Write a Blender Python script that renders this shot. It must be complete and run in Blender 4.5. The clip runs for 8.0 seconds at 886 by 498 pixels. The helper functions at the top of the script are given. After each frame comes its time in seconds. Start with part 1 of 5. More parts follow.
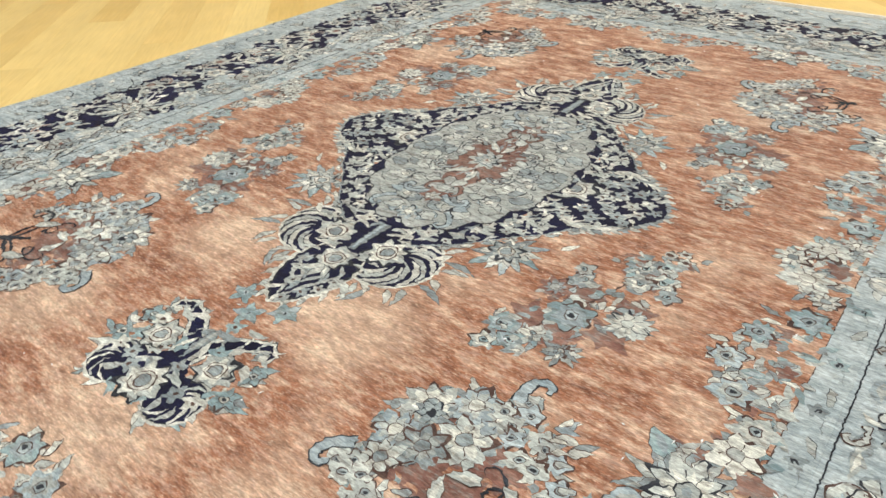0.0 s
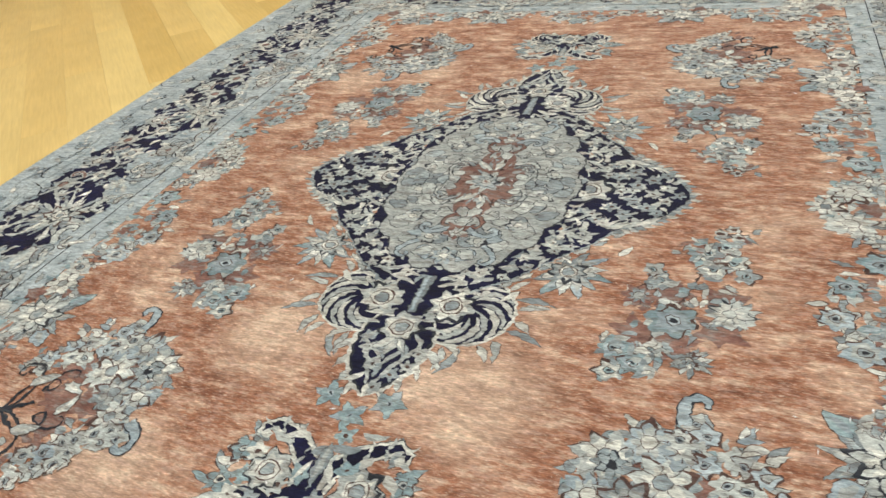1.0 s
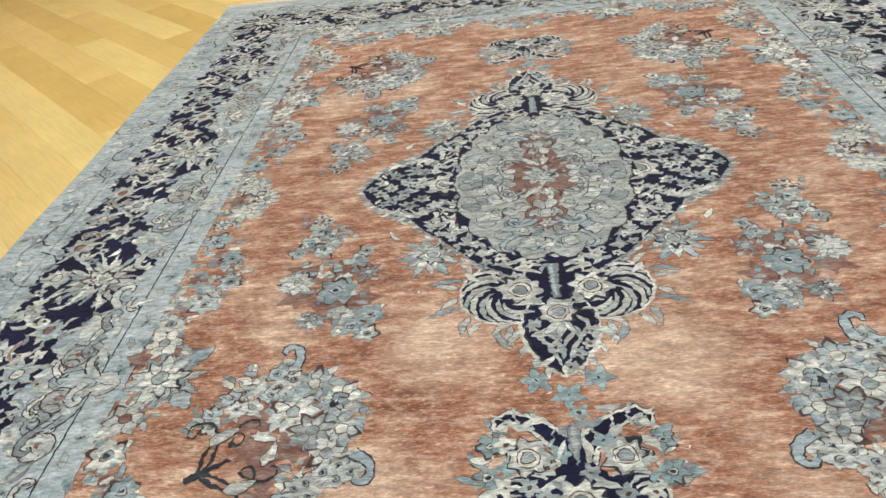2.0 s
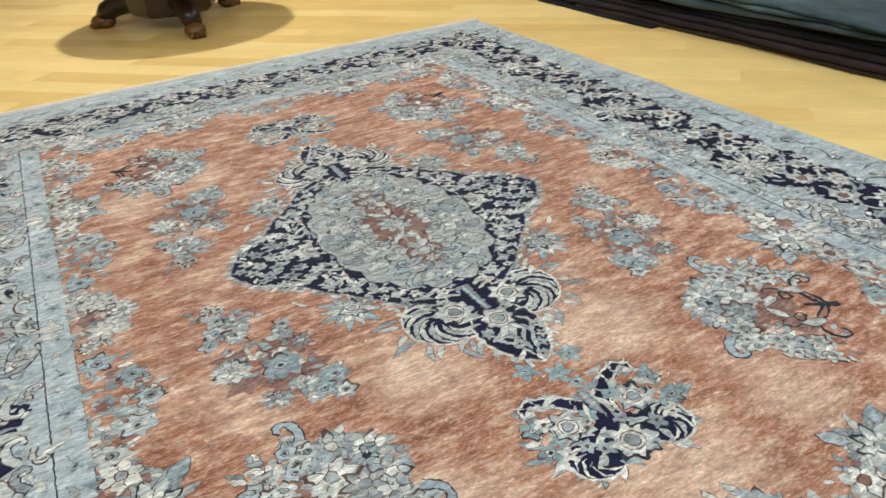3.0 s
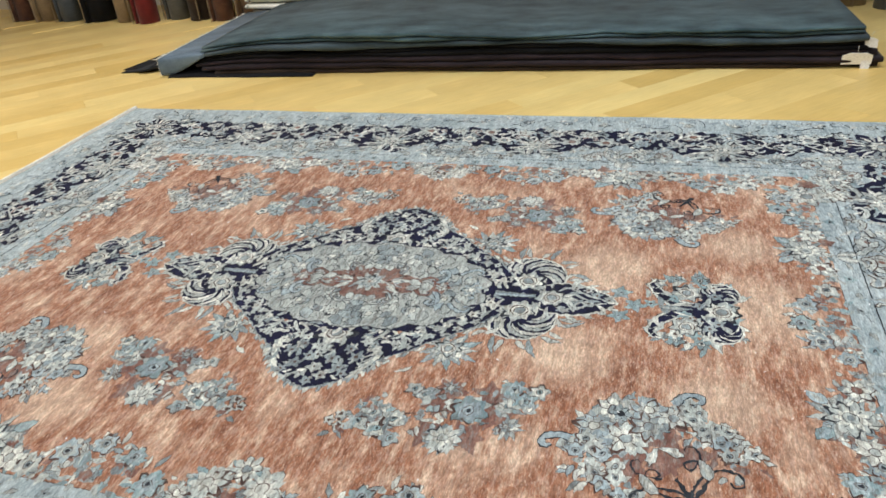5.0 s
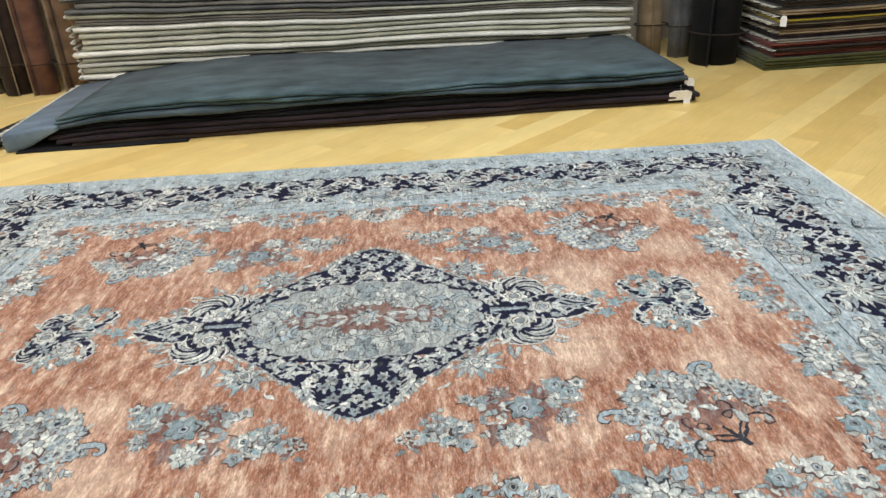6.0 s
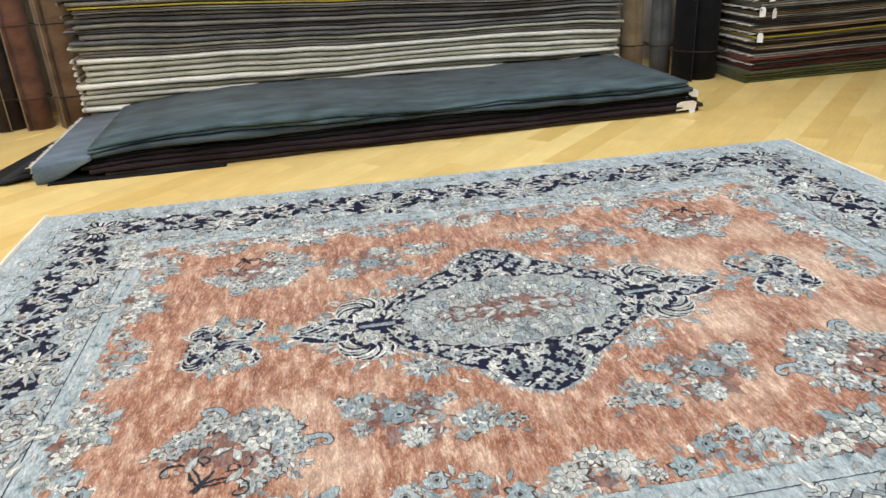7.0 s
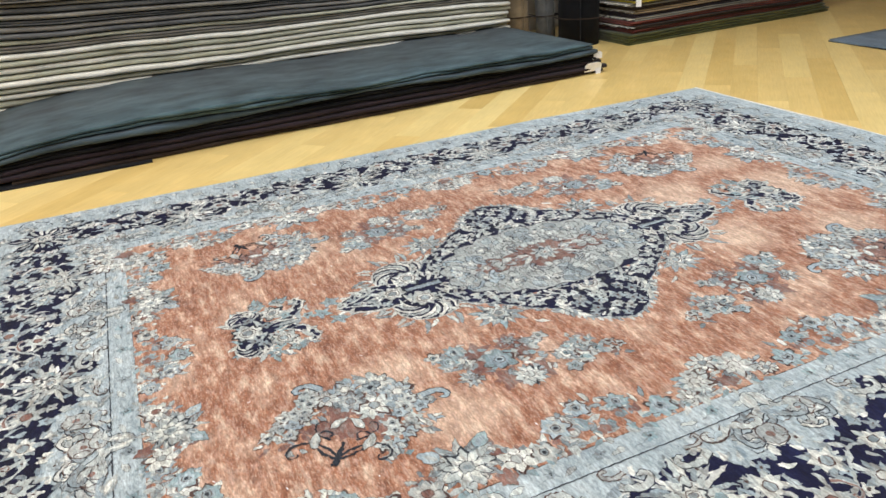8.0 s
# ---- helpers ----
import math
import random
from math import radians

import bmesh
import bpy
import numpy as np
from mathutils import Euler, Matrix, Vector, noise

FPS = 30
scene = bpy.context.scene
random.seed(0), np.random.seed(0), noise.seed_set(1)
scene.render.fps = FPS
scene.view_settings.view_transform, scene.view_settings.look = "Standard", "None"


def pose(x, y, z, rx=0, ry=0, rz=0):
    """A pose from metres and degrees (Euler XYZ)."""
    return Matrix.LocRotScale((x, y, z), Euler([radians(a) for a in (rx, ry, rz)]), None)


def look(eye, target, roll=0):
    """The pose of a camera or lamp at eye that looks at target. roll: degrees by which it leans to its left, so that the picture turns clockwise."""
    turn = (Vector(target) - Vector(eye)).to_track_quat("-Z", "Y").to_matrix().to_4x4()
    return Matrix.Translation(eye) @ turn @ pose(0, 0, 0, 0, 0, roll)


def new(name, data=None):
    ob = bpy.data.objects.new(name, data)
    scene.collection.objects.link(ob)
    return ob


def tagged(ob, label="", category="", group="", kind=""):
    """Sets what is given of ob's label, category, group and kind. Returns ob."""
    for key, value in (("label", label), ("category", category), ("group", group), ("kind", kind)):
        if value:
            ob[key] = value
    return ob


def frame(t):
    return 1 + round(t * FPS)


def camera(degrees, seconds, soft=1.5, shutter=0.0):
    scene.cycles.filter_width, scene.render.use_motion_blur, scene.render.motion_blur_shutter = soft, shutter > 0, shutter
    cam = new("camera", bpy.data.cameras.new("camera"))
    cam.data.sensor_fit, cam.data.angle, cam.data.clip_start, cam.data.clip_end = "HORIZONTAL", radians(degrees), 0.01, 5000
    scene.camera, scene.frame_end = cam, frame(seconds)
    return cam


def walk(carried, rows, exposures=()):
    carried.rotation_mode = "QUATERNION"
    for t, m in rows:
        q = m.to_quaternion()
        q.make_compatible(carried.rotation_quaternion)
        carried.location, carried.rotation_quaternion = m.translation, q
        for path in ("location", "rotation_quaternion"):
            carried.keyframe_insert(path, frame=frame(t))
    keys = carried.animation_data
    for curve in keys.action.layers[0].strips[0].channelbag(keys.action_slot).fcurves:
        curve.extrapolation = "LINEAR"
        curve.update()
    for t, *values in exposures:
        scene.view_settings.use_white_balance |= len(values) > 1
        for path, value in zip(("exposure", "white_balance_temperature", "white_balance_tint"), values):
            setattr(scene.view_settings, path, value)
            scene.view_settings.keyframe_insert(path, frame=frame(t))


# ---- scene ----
cam = camera(63.0, 8.0, 1.5, 0.12)
PATH = [
    (0, (1.206, -1.753, 1.051), (0.162, -0.445, -0.044), -1.5),
    (0.5, (1.019, -1.842, 1.114), (0.206, -0.383, 0.014), -4.3),
    (1, (0.681, -1.862, 1.131), (-0.012, -0.367, -0.002), -8.6),
    (1.5, (0.303, -2.012, 1.189), (-0.24, -0.466, 0.043), -7.6),
    (1.7, (0.156, -2.098, 1.231), (-0.268, -0.516, 0.082), -8.4),
    (2.8, (-0.749, -2.149, 1.257), (-0.216, -0.558, 0.168), -4.6),
    (3, (-0.907, -2.152, 1.264), (-0.128, -0.62, 0.241), -4.1),
    (3.2, (-1.057, -2.101, 1.25), (-0.102, -0.663, 0.233), -3.2),
    (3.5, (-1.326, -2.054, 1.27), (-0.288, -0.684, 0.248), -4.7),
    (4, (-1.656, -1.738, 1.28), (-0.357, -0.645, 0.223), -3.8),
    (4.5, (-1.974, -1.441, 1.374), (-0.504, -0.617, 0.298), -5.3),
    (5, (-2.134, -1.028, 1.479), (-0.496, -0.474, 0.474), -5.5),
    (5.2, (-2.204, -0.841, 1.517), (-0.503, -0.419, 0.553), -4.8),
    (6.3, (-2.504, -0.054, 1.486), (-0.709, -0.136, 0.607), -3.9),
    (6.5, (-2.525, 0.163, 1.485), (-0.727, 0.06, 0.616), -4.4),
    (7, (-2.595, 0.644, 1.475), (-0.787, 0.388, 0.658), -3.5),
    (7.5, (-2.517, 1.042, 1.395), (-0.802, 0.528, 0.504), -2.5),
    (8, (-2.415, 1.44, 1.364), (-0.737, 0.764, 0.511), -4.7),
]
walk(cam, [(t, look(eye, target, roll)) for t, eye, target, roll in PATH],
     [(0, -0.37, 6540, 11), (0.5, -0.49, 6540, 11), (1.5, -0.54, 6460, 11), (3.0, -0.53, 6150, 11), (5.2, -0.45, 6080, 11), (6.5, -0.27, 6030, 13), (8.0, -0.25, 6050, 14)])

# ---- world and lights ----
world = bpy.data.worlds.new("shop_air")
scene.world = world
world.use_nodes = True
world.node_tree.nodes["Background"].inputs[0].default_value = (0.9, 0.95, 1.0, 1)
world.node_tree.nodes["Background"].inputs[1].default_value = 0.03

FLOOR_Z = -0.012
CEIL_Z = 3.3


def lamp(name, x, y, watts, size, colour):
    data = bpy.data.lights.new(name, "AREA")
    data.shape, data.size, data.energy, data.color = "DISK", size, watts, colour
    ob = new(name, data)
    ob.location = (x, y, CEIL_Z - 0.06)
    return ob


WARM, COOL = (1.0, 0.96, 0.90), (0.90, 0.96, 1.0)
# unseen lamps: the first casts the table's shadow, the rest are added for brightness
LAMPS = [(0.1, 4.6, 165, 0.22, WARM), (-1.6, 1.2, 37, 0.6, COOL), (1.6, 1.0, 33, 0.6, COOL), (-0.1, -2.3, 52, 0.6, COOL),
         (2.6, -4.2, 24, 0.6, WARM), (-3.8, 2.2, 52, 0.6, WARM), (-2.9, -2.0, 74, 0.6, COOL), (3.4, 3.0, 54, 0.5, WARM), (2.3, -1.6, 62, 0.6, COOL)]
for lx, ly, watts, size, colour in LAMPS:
    lamp("unseen_ceiling_lamp", lx, ly, watts, size, colour)


# ---- materials ----
def rgb(h):
    """Linear colour from an sRGB hex."""
    c = [int(h[i:i + 2], 16) / 255 for i in (0, 2, 4)]
    return tuple(v / 12.92 if v <= 0.04045 else ((v + 0.055) / 1.055) ** 2.4 for v in c) + (1.0,)


def base(name, rough, metal=0.0):
    m = bpy.data.materials.new(name)
    m.use_nodes = True
    nt = m.node_tree
    b = nt.nodes["Principled BSDF"]
    b.inputs["Roughness"].default_value = rough
    b.inputs["Metallic"].default_value = metal
    return m, nt, b


def noise_node(nt, co, scale, detail, stretch=(1, 1, 1), rough=0.6):
    mp = nt.nodes.new("ShaderNodeMapping")
    mp.inputs["Scale"].default_value = stretch
    nt.links.new(co, mp.inputs["Vector"])
    n = nt.nodes.new("ShaderNodeTexNoise")
    n.inputs["Scale"].default_value, n.inputs["Detail"].default_value, n.inputs["Roughness"].default_value = scale, detail, rough
    nt.links.new(mp.outputs[0], n.inputs["Vector"])
    return n.outputs["Fac"]


def ramp(nt, fac, stops):
    r = nt.nodes.new("ShaderNodeValToRGB")
    els = r.color_ramp.elements
    while len(els) < len(stops):
        els.new(0.5)
    for e, (p, c) in zip(els, stops):
        e.position, e.color = p, c
    nt.links.new(fac, r.inputs[0])
    return r.outputs[0]


def mix(nt, a, b, fac, kind="MIX"):
    n = nt.nodes.new("ShaderNodeMix")
    n.data_type, n.blend_type = "RGBA", kind
    for sock, v in ((n.inputs[0], fac), (n.inputs[6], a), (n.inputs[7], b)):
        if isinstance(v, (tuple, float)):
            sock.default_value = v
        else:
            nt.links.new(v, sock)
    return n.outputs[2]


def bump(nt, b, height, strength, distance):
    n = nt.nodes.new("ShaderNodeBump")
    n.inputs["Strength"].default_value, n.inputs["Distance"].default_value = strength, distance
    nt.links.new(height, n.inputs["Height"])
    nt.links.new(n.outputs[0], b.inputs["Normal"])


def object_co(nt):
    return nt.nodes.new("ShaderNodeTexCoord").outputs["Object"]


def pile_mat(name, dark, mid, pale, rough=0.75, sheen=0.15, vary=0.2, worn=None, bare=0.65, rubbed=()):
    """Worn knotted pile: broad fading, streaks along the knots' rows, tufts, and specks rubbed down to the ground.
    Where rubbed spots are given, fibre highlights are painted into the colour too.
    """
    m, nt, b = base(name, rough)
    co = object_co(nt)
    broad = noise_node(nt, co, 3.4, 6, (1, 1.3, 1), 0.65)
    streak = noise_node(nt, co, 12.0, 8, (0.62, 1.9, 1), 0.78)
    tuft = noise_node(nt, co, 62, 5, (0.5, 1.6, 1), 0.7)
    grain = noise_node(nt, co, 210, 3, (0.35, 1.4, 1), 0.75)
    c = ramp(nt, broad, [(0.34, dark), (0.5, mid), (0.68, pale)])
    c2 = ramp(nt, streak, [(0.37, dark), (0.5, mid), (0.64, pale)])
    c = mix(nt, c, c2, 0.62)
    for sx, sy, sr in rubbed:
        near = nt.nodes.new("ShaderNodeVectorMath")
        near.operation = "DISTANCE"
        near.inputs[1].default_value = (sx, sy, 0)
        nt.links.new(co, near.inputs[0])
        fall = nt.nodes.new("ShaderNodeMapRange")
        fall.interpolation_type = "SMOOTHSTEP"
        fall.inputs["From Min"].default_value, fall.inputs["From Max"].default_value = sr, sr * 0.2
        fall.inputs["To Min"].default_value, fall.inputs["To Max"].default_value = 0.0, 0.8
        nt.links.new(near.outputs["Value"], fall.inputs["Value"])
        patchy = nt.nodes.new("ShaderNodeMath")
        patchy.operation, patchy.use_clamp = "MULTIPLY", True
        nt.links.new(fall.outputs[0], patchy.inputs[0])
        nt.links.new(streak, patchy.inputs[1])
        c = mix(nt, c, pale, patchy.outputs[0])
    isl = nt.nodes.new("ShaderNodeNewGeometry").outputs["Random Per Island"]
    v0, v1 = 1 - vary, 1 + vary
    c = mix(nt, c, ramp(nt, isl, [(0.0, (v0, v0, v0, 1)), (1.0, (v1, v1, v1 * 0.98, 1))]), 1.0, "MULTIPLY")
    if worn:
        hole = noise_node(nt, co, 38, 6, (0.55, 1.7, 1), 0.75)
        w = nt.nodes.new("ShaderNodeMapRange")
        w.inputs["From Min"].default_value, w.inputs["From Max"].default_value, w.inputs["To Max"].default_value = 0.50, 0.60, bare
        nt.links.new(hole, w.inputs["Value"])
        c = mix(nt, c, worn, w.outputs[0])
    if rubbed:
        # short pale flecks: highlights on the fibres, painted into the colour
        glint = noise_node(nt, co, 140, 4, (0.42, 1.4, 1), 0.7)
        lit = nt.nodes.new("ShaderNodeMapRange")
        lit.inputs["From Min"].default_value, lit.inputs["From Max"].default_value, lit.inputs["To Max"].default_value = 0.56, 0.68, 0.5
        nt.links.new(glint, lit.inputs["Value"])
        c = mix(nt, c, pale, lit.outputs[0])
    g = ramp(nt, tuft, [(0.3, (0.62, 0.62, 0.62, 1)), (0.7, (1.36, 1.36, 1.36, 1))])
    c = mix(nt, c, g, 0.85, "MULTIPLY")
    g = ramp(nt, grain, [(0.28, (0.6, 0.6, 0.6, 1)), (0.72, (1.36, 1.36, 1.36, 1))])
    c = mix(nt, c, g, 0.95, "MULTIPLY")
    nt.links.new(c, b.inputs["Base Color"])
    b.inputs["Sheen Weight"].default_value = sheen
    b.inputs["Sheen Roughness"].default_value = 0.4
    b.inputs["Specular IOR Level"].default_value = 0.25
    ridge = noise_node(nt, co, 4.2, 2, (1.6, 0.22, 1), 0.4)
    heave = nt.nodes.new("ShaderNodeMath")
    heave.operation = "MULTIPLY_ADD"
    heave.inputs[1].default_value = 6.0
    nt.links.new(ridge, heave.inputs[0])
    nt.links.new(tuft, heave.inputs[2])
    bump(nt, b, heave.outputs[0], 0.6, 0.004)
    return m


def cloth_mat(name, a, c, sheen=0.2, scale=6.0):
    m, nt, b = base(name, 0.9)
    co = object_co(nt)
    broad = noise_node(nt, co, scale, 5, (1, 0.5, 1))
    fine = noise_node(nt, co, 140, 3)
    col = ramp(nt, broad, [(0.32, a), (0.7, c)])
    g = ramp(nt, fine, [(0.25, (0.65, 0.65, 0.65, 1)), (0.75, (1.25, 1.25, 1.25, 1))])
    nt.links.new(mix(nt, col, g, 0.8, "MULTIPLY"), b.inputs["Base Color"])
    b.inputs["Sheen Weight"].default_value = sheen
    b.inputs["Specular IOR Level"].default_value = 0.2
    bump(nt, b, fine, 0.6, 0.003)
    return m


M = {
    "field": pile_mat("terracotta_pile", rgb("653b29"), rgb("a16c51"), rgb("f0dac0"), vary=0.0, worn=rgb("caa997"), bare=0.5,
                      rubbed=((0.24, -0.86, 0.24), (-0.3, -0.78, 0.22), (0.05, -1.42, 0.24), (-0.55, 0.95, 0.2), (-0.45, -1.25, 0.2), (0.45, -1.35, 0.18), (-0.82, 0.78, 0.2), (0.62, 0.9, 0.2))),
    "rose": pile_mat("dusty_rose_pile", rgb("623f37"), rgb("805a4f"), rgb("a38679"), worn=rgb("8d8a84")),
    "slate": pile_mat("grey_blue_pile", rgb("6b787c"), rgb("8f9a9c"), rgb("b6bfbf"), worn=rgb("6a6460")),
    "mist": pile_mat("pale_grey_pile", rgb("8a9291"), rgb("b4bab5"), rgb("dfe1da"), worn=rgb("756d66")),
    "sky": pile_mat("light_blue_pile", rgb("7d8f97"), rgb("9fadb2"), rgb("c2cbcc"), worn=rgb("747a7c")),
    "aqua": pile_mat("aqua_pile", rgb("6f8890"), rgb("8da3a6"), rgb("b0bebc"), worn=rgb("6b6a66")),
    "cream": pile_mat("cream_pile", rgb("a8aaa1"), rgb("d0d1c8"), rgb("f2f1e8"), worn=rgb("80786c")),
    "navy": pile_mat("navy_pile", rgb("05051a"), rgb("0b0b2a"), rgb("191c44"), sheen=0.0, worn=rgb("2c3250"), bare=0.2),
    "ink": pile_mat("dark_outline_pile", rgb("1b1d23"), rgb("2b2e35"), rgb("3c3f46"), sheen=0.0, worn=rgb("54585a"), bare=0.35),
    "umber": pile_mat("brown_outline_pile", rgb("3a2925"), rgb("4f3a34"), rgb("654f46"), sheen=0.0, worn=rgb("6c625c"), bare=0.4),
    "guard": pile_mat("guard_blue_pile", rgb("88969b"), rgb("abb7ba"), rgb("d1d9d8"), vary=0.0, worn=rgb("949da0")),
    "back": cloth_mat("rug_back_weave", rgb("a89c86"), rgb("c2b79e")),
    "bind": cloth_mat("cream_binding", rgb("ded8c8"), rgb("f2eee2")),
}

LIGHTER = {"slate": "mist", "sky": "mist", "mist": "cream", "aqua": "sky", "rose": "slate"}
SL = ["guard", "field", "rose", "slate", "mist", "sky", "aqua", "cream", "navy", "ink", "umber"]


# ---- mesh helpers ----
def part(name, bm, material, parent=None, label="", smooth=False):
    """Links a bmesh as one mesh object under a thing or a part."""
    me = bpy.data.meshes.new(name)
    bm.to_mesh(me)
    bm.free()
    for m in material if isinstance(material, (list, tuple)) else [material]:
        me.materials.append(m)
    if smooth:
        for p in me.polygons:
            p.use_smooth = True
    ob = new(name, me)
    ob.parent = parent
    if label:
        tagged(ob, label)
    return ob


def box_bm(x0, x1, y0, y1, z0, z1, bevel=0.0):
    bm = bmesh.new()
    bmesh.ops.create_cube(bm, size=1)
    bmesh.ops.transform(bm, matrix=Matrix.Translation(((x0 + x1) / 2, (y0 + y1) / 2, (z0 + z1) / 2)) @ Matrix.Diagonal((x1 - x0, y1 - y0, z1 - z0, 1)), verts=bm.verts)
    if bevel:
        bmesh.ops.bevel(bm, geom=bm.edges[:], offset=bevel, segments=2, affect="EDGES")
    return bm


def lathe_bm(profile, seg=20, cx=0.0, cy=0.0):
    """A turned form from (radius, z) pairs."""
    bm = bmesh.new()
    rings = []
    for r, z in profile:
        rings.append([bm.verts.new((cx + r * math.cos(2 * math.pi * i / seg), cy + r * math.sin(2 * math.pi * i / seg), z)) for i in range(seg)])
    for a, b in zip(rings, rings[1:]):
        for i in range(seg):
            bm.faces.new((a[i], a[(i + 1) % seg], b[(i + 1) % seg], b[i]))
    bm.faces.new(rings[0][::-1])
    bm.faces.new(rings[-1])
    return bm


def tube_bm(points, radii, seg=10):
    """A tapered tube along a line of points."""
    bm = bmesh.new()
    pts = [Vector(p) for p in points]
    rings = []
    for i, p in enumerate(pts):
        d = (pts[min(i + 1, len(pts) - 1)] - pts[max(i - 1, 0)]).normalized()
        u = d.orthogonal().normalized() if abs(d.z) > 0.95 else d.cross(Vector((0, 0, 1))).normalized()
        v = d.cross(u)
        rings.append([bm.verts.new(p + radii[i] * (math.cos(2 * math.pi * k / seg) * u + math.sin(2 * math.pi * k / seg) * v)) for k in range(seg)])
    for a, b in zip(rings, rings[1:]):
        for k in range(seg):
            bm.faces.new((a[k], a[(k + 1) % seg], b[(k + 1) % seg], b[k]))
    bm.faces.new(rings[0][::-1])
    bm.faces.new(rings[-1])
    bmesh.ops.recalc_face_normals(bm, faces=bm.faces[:])
    return bm


# ---- floor, walls, ceiling ----
def wood_mat(name, a, b_, c):
    m, nt, b = base(name, 0.3)
    co = object_co(nt)
    info = nt.nodes.new("ShaderNodeObjectInfo").outputs["Random"]
    geo = nt.nodes.new("ShaderNodeNewGeometry").outputs["Random Per Island"]
    add = nt.nodes.new("ShaderNodeMath")
    add.operation = "ADD"
    nt.links.new(info, add.inputs[0])
    nt.links.new(geo, add.inputs[1])
    fr = nt.nodes.new("ShaderNodeMath")
    fr.operation = "FRACT"
    nt.links.new(add.outputs[0], fr.inputs[0])
    tone = ramp(nt, fr.outputs[0], [(0.0, a), (0.5, b_), (1.0, c)])
    shift = nt.nodes.new("ShaderNodeVectorMath")
    shift.operation = "ADD"
    comb = nt.nodes.new("ShaderNodeCombineXYZ")
    mul = nt.nodes.new("ShaderNodeMath")
    mul.operation = "MULTIPLY"
    mul.inputs[1].default_value = 37.0
    nt.links.new(fr.outputs[0], mul.inputs[0])
    nt.links.new(mul.outputs[0], comb.inputs[0])
    nt.links.new(mul.outputs[0], comb.inputs[1])
    nt.links.new(co, shift.inputs[0])
    nt.links.new(comb.outputs[0], shift.inputs[1])
    grain = noise_node(nt, shift.outputs[0], 9, 6, (0.6, 9, 1), 0.65)
    g = ramp(nt, grain, [(0.3, (0.88, 0.85, 0.78, 1)), (0.7, (1.06, 1.06, 1.06, 1))])
    cloud = noise_node(nt, co, 1.6, 3)
    g2 = ramp(nt, cloud, [(0.3, (0.9, 0.9, 0.88, 1)), (0.7, (1.06, 1.06, 1.06, 1))])
    col = mix(nt, mix(nt, tone, g, 0.85, "MULTIPLY"), g2, 1.0, "MULTIPLY")
    nt.links.new(col, b.inputs["Base Color"])
    mr = nt.nodes.new("ShaderNodeMapRange")
    mr.inputs["To Min"].default_value, mr.inputs["To Max"].default_value = 0.2, 0.45
    nt.links.new(noise_node(nt, co, 4, 6, (1, 3, 1)), mr.inputs["Value"])
    nt.links.new(mr.outputs[0], b.inputs["Roughness"])
    bump(nt, b, grain, 0.12, 0.002)
    return m


OAK = wood_mat("varnished_oak", rgb("dfbe72"), rgb("ebcd84"), rgb("f3d991"))
PLASTER, nt, b = base("painted_plaster", 0.9)
nt.links.new(ramp(nt, noise_node(nt, object_co(nt), 3, 5), [(0.3, rgb("b9b2a4")), (0.7, rgb("c9c3b6"))]), b.inputs["Base Color"])
X0, X1, Y0, Y1 = -6.0, 5.2, -9.0, 9.0
floor = tagged(part("floor", box_bm(X0, X1, Y0, Y1, FLOOR_Z - 0.08, FLOOR_Z - 0.004), OAK), "yellow varnished oak plank floor of a rug shop", "floor", kind="structure")
for nm, box in (("wall_east", (X1, X1 + 0.15, Y0 - 0.15, Y1 + 0.15)), ("wall_west", (X0 - 0.15, X0, Y0 - 0.15, Y1 + 0.15)),
                ("wall_north", (X0, X1, Y1, Y1 + 0.15)), ("wall_south", (X0, X1, Y0 - 0.15, Y0))):
    tagged(part(nm, box_bm(*box, FLOOR_Z - 0.08, CEIL_Z), PLASTER), "plain grey-beige painted shop wall", "wall", kind="structure")
tagged(part("ceiling", box_bm(X0 - 0.15, X1 + 0.15, Y0 - 0.15, Y1 + 0.15, CEIL_Z, CEIL_Z + 0.12), PLASTER), "plain pale plaster ceiling", "ceiling", kind="structure")

# ---- the rug: drawn motifs of pile ----
RX, RY = 1.83, 2.42      # half width, half length
FX, FY = 1.11, 1.66      # half size of the field
STEP = 1.5e-5            # each tuft layer stands a hair above the one it covers


def fray(x, y, loose=1.0):
    """Where a knot at (x, y) ends up: pile lies over along the rows and frays every edge."""
    dx = 0.0060 * noise.noise((x * 38, y * 170, 0.0)) + 0.0060 * noise.noise((x * 70, y * 80, 2.0))
    dy = 0.0058 * noise.noise((x * 75, y * 75, 7.0))
    return x + dx * loose, y + dy * loose


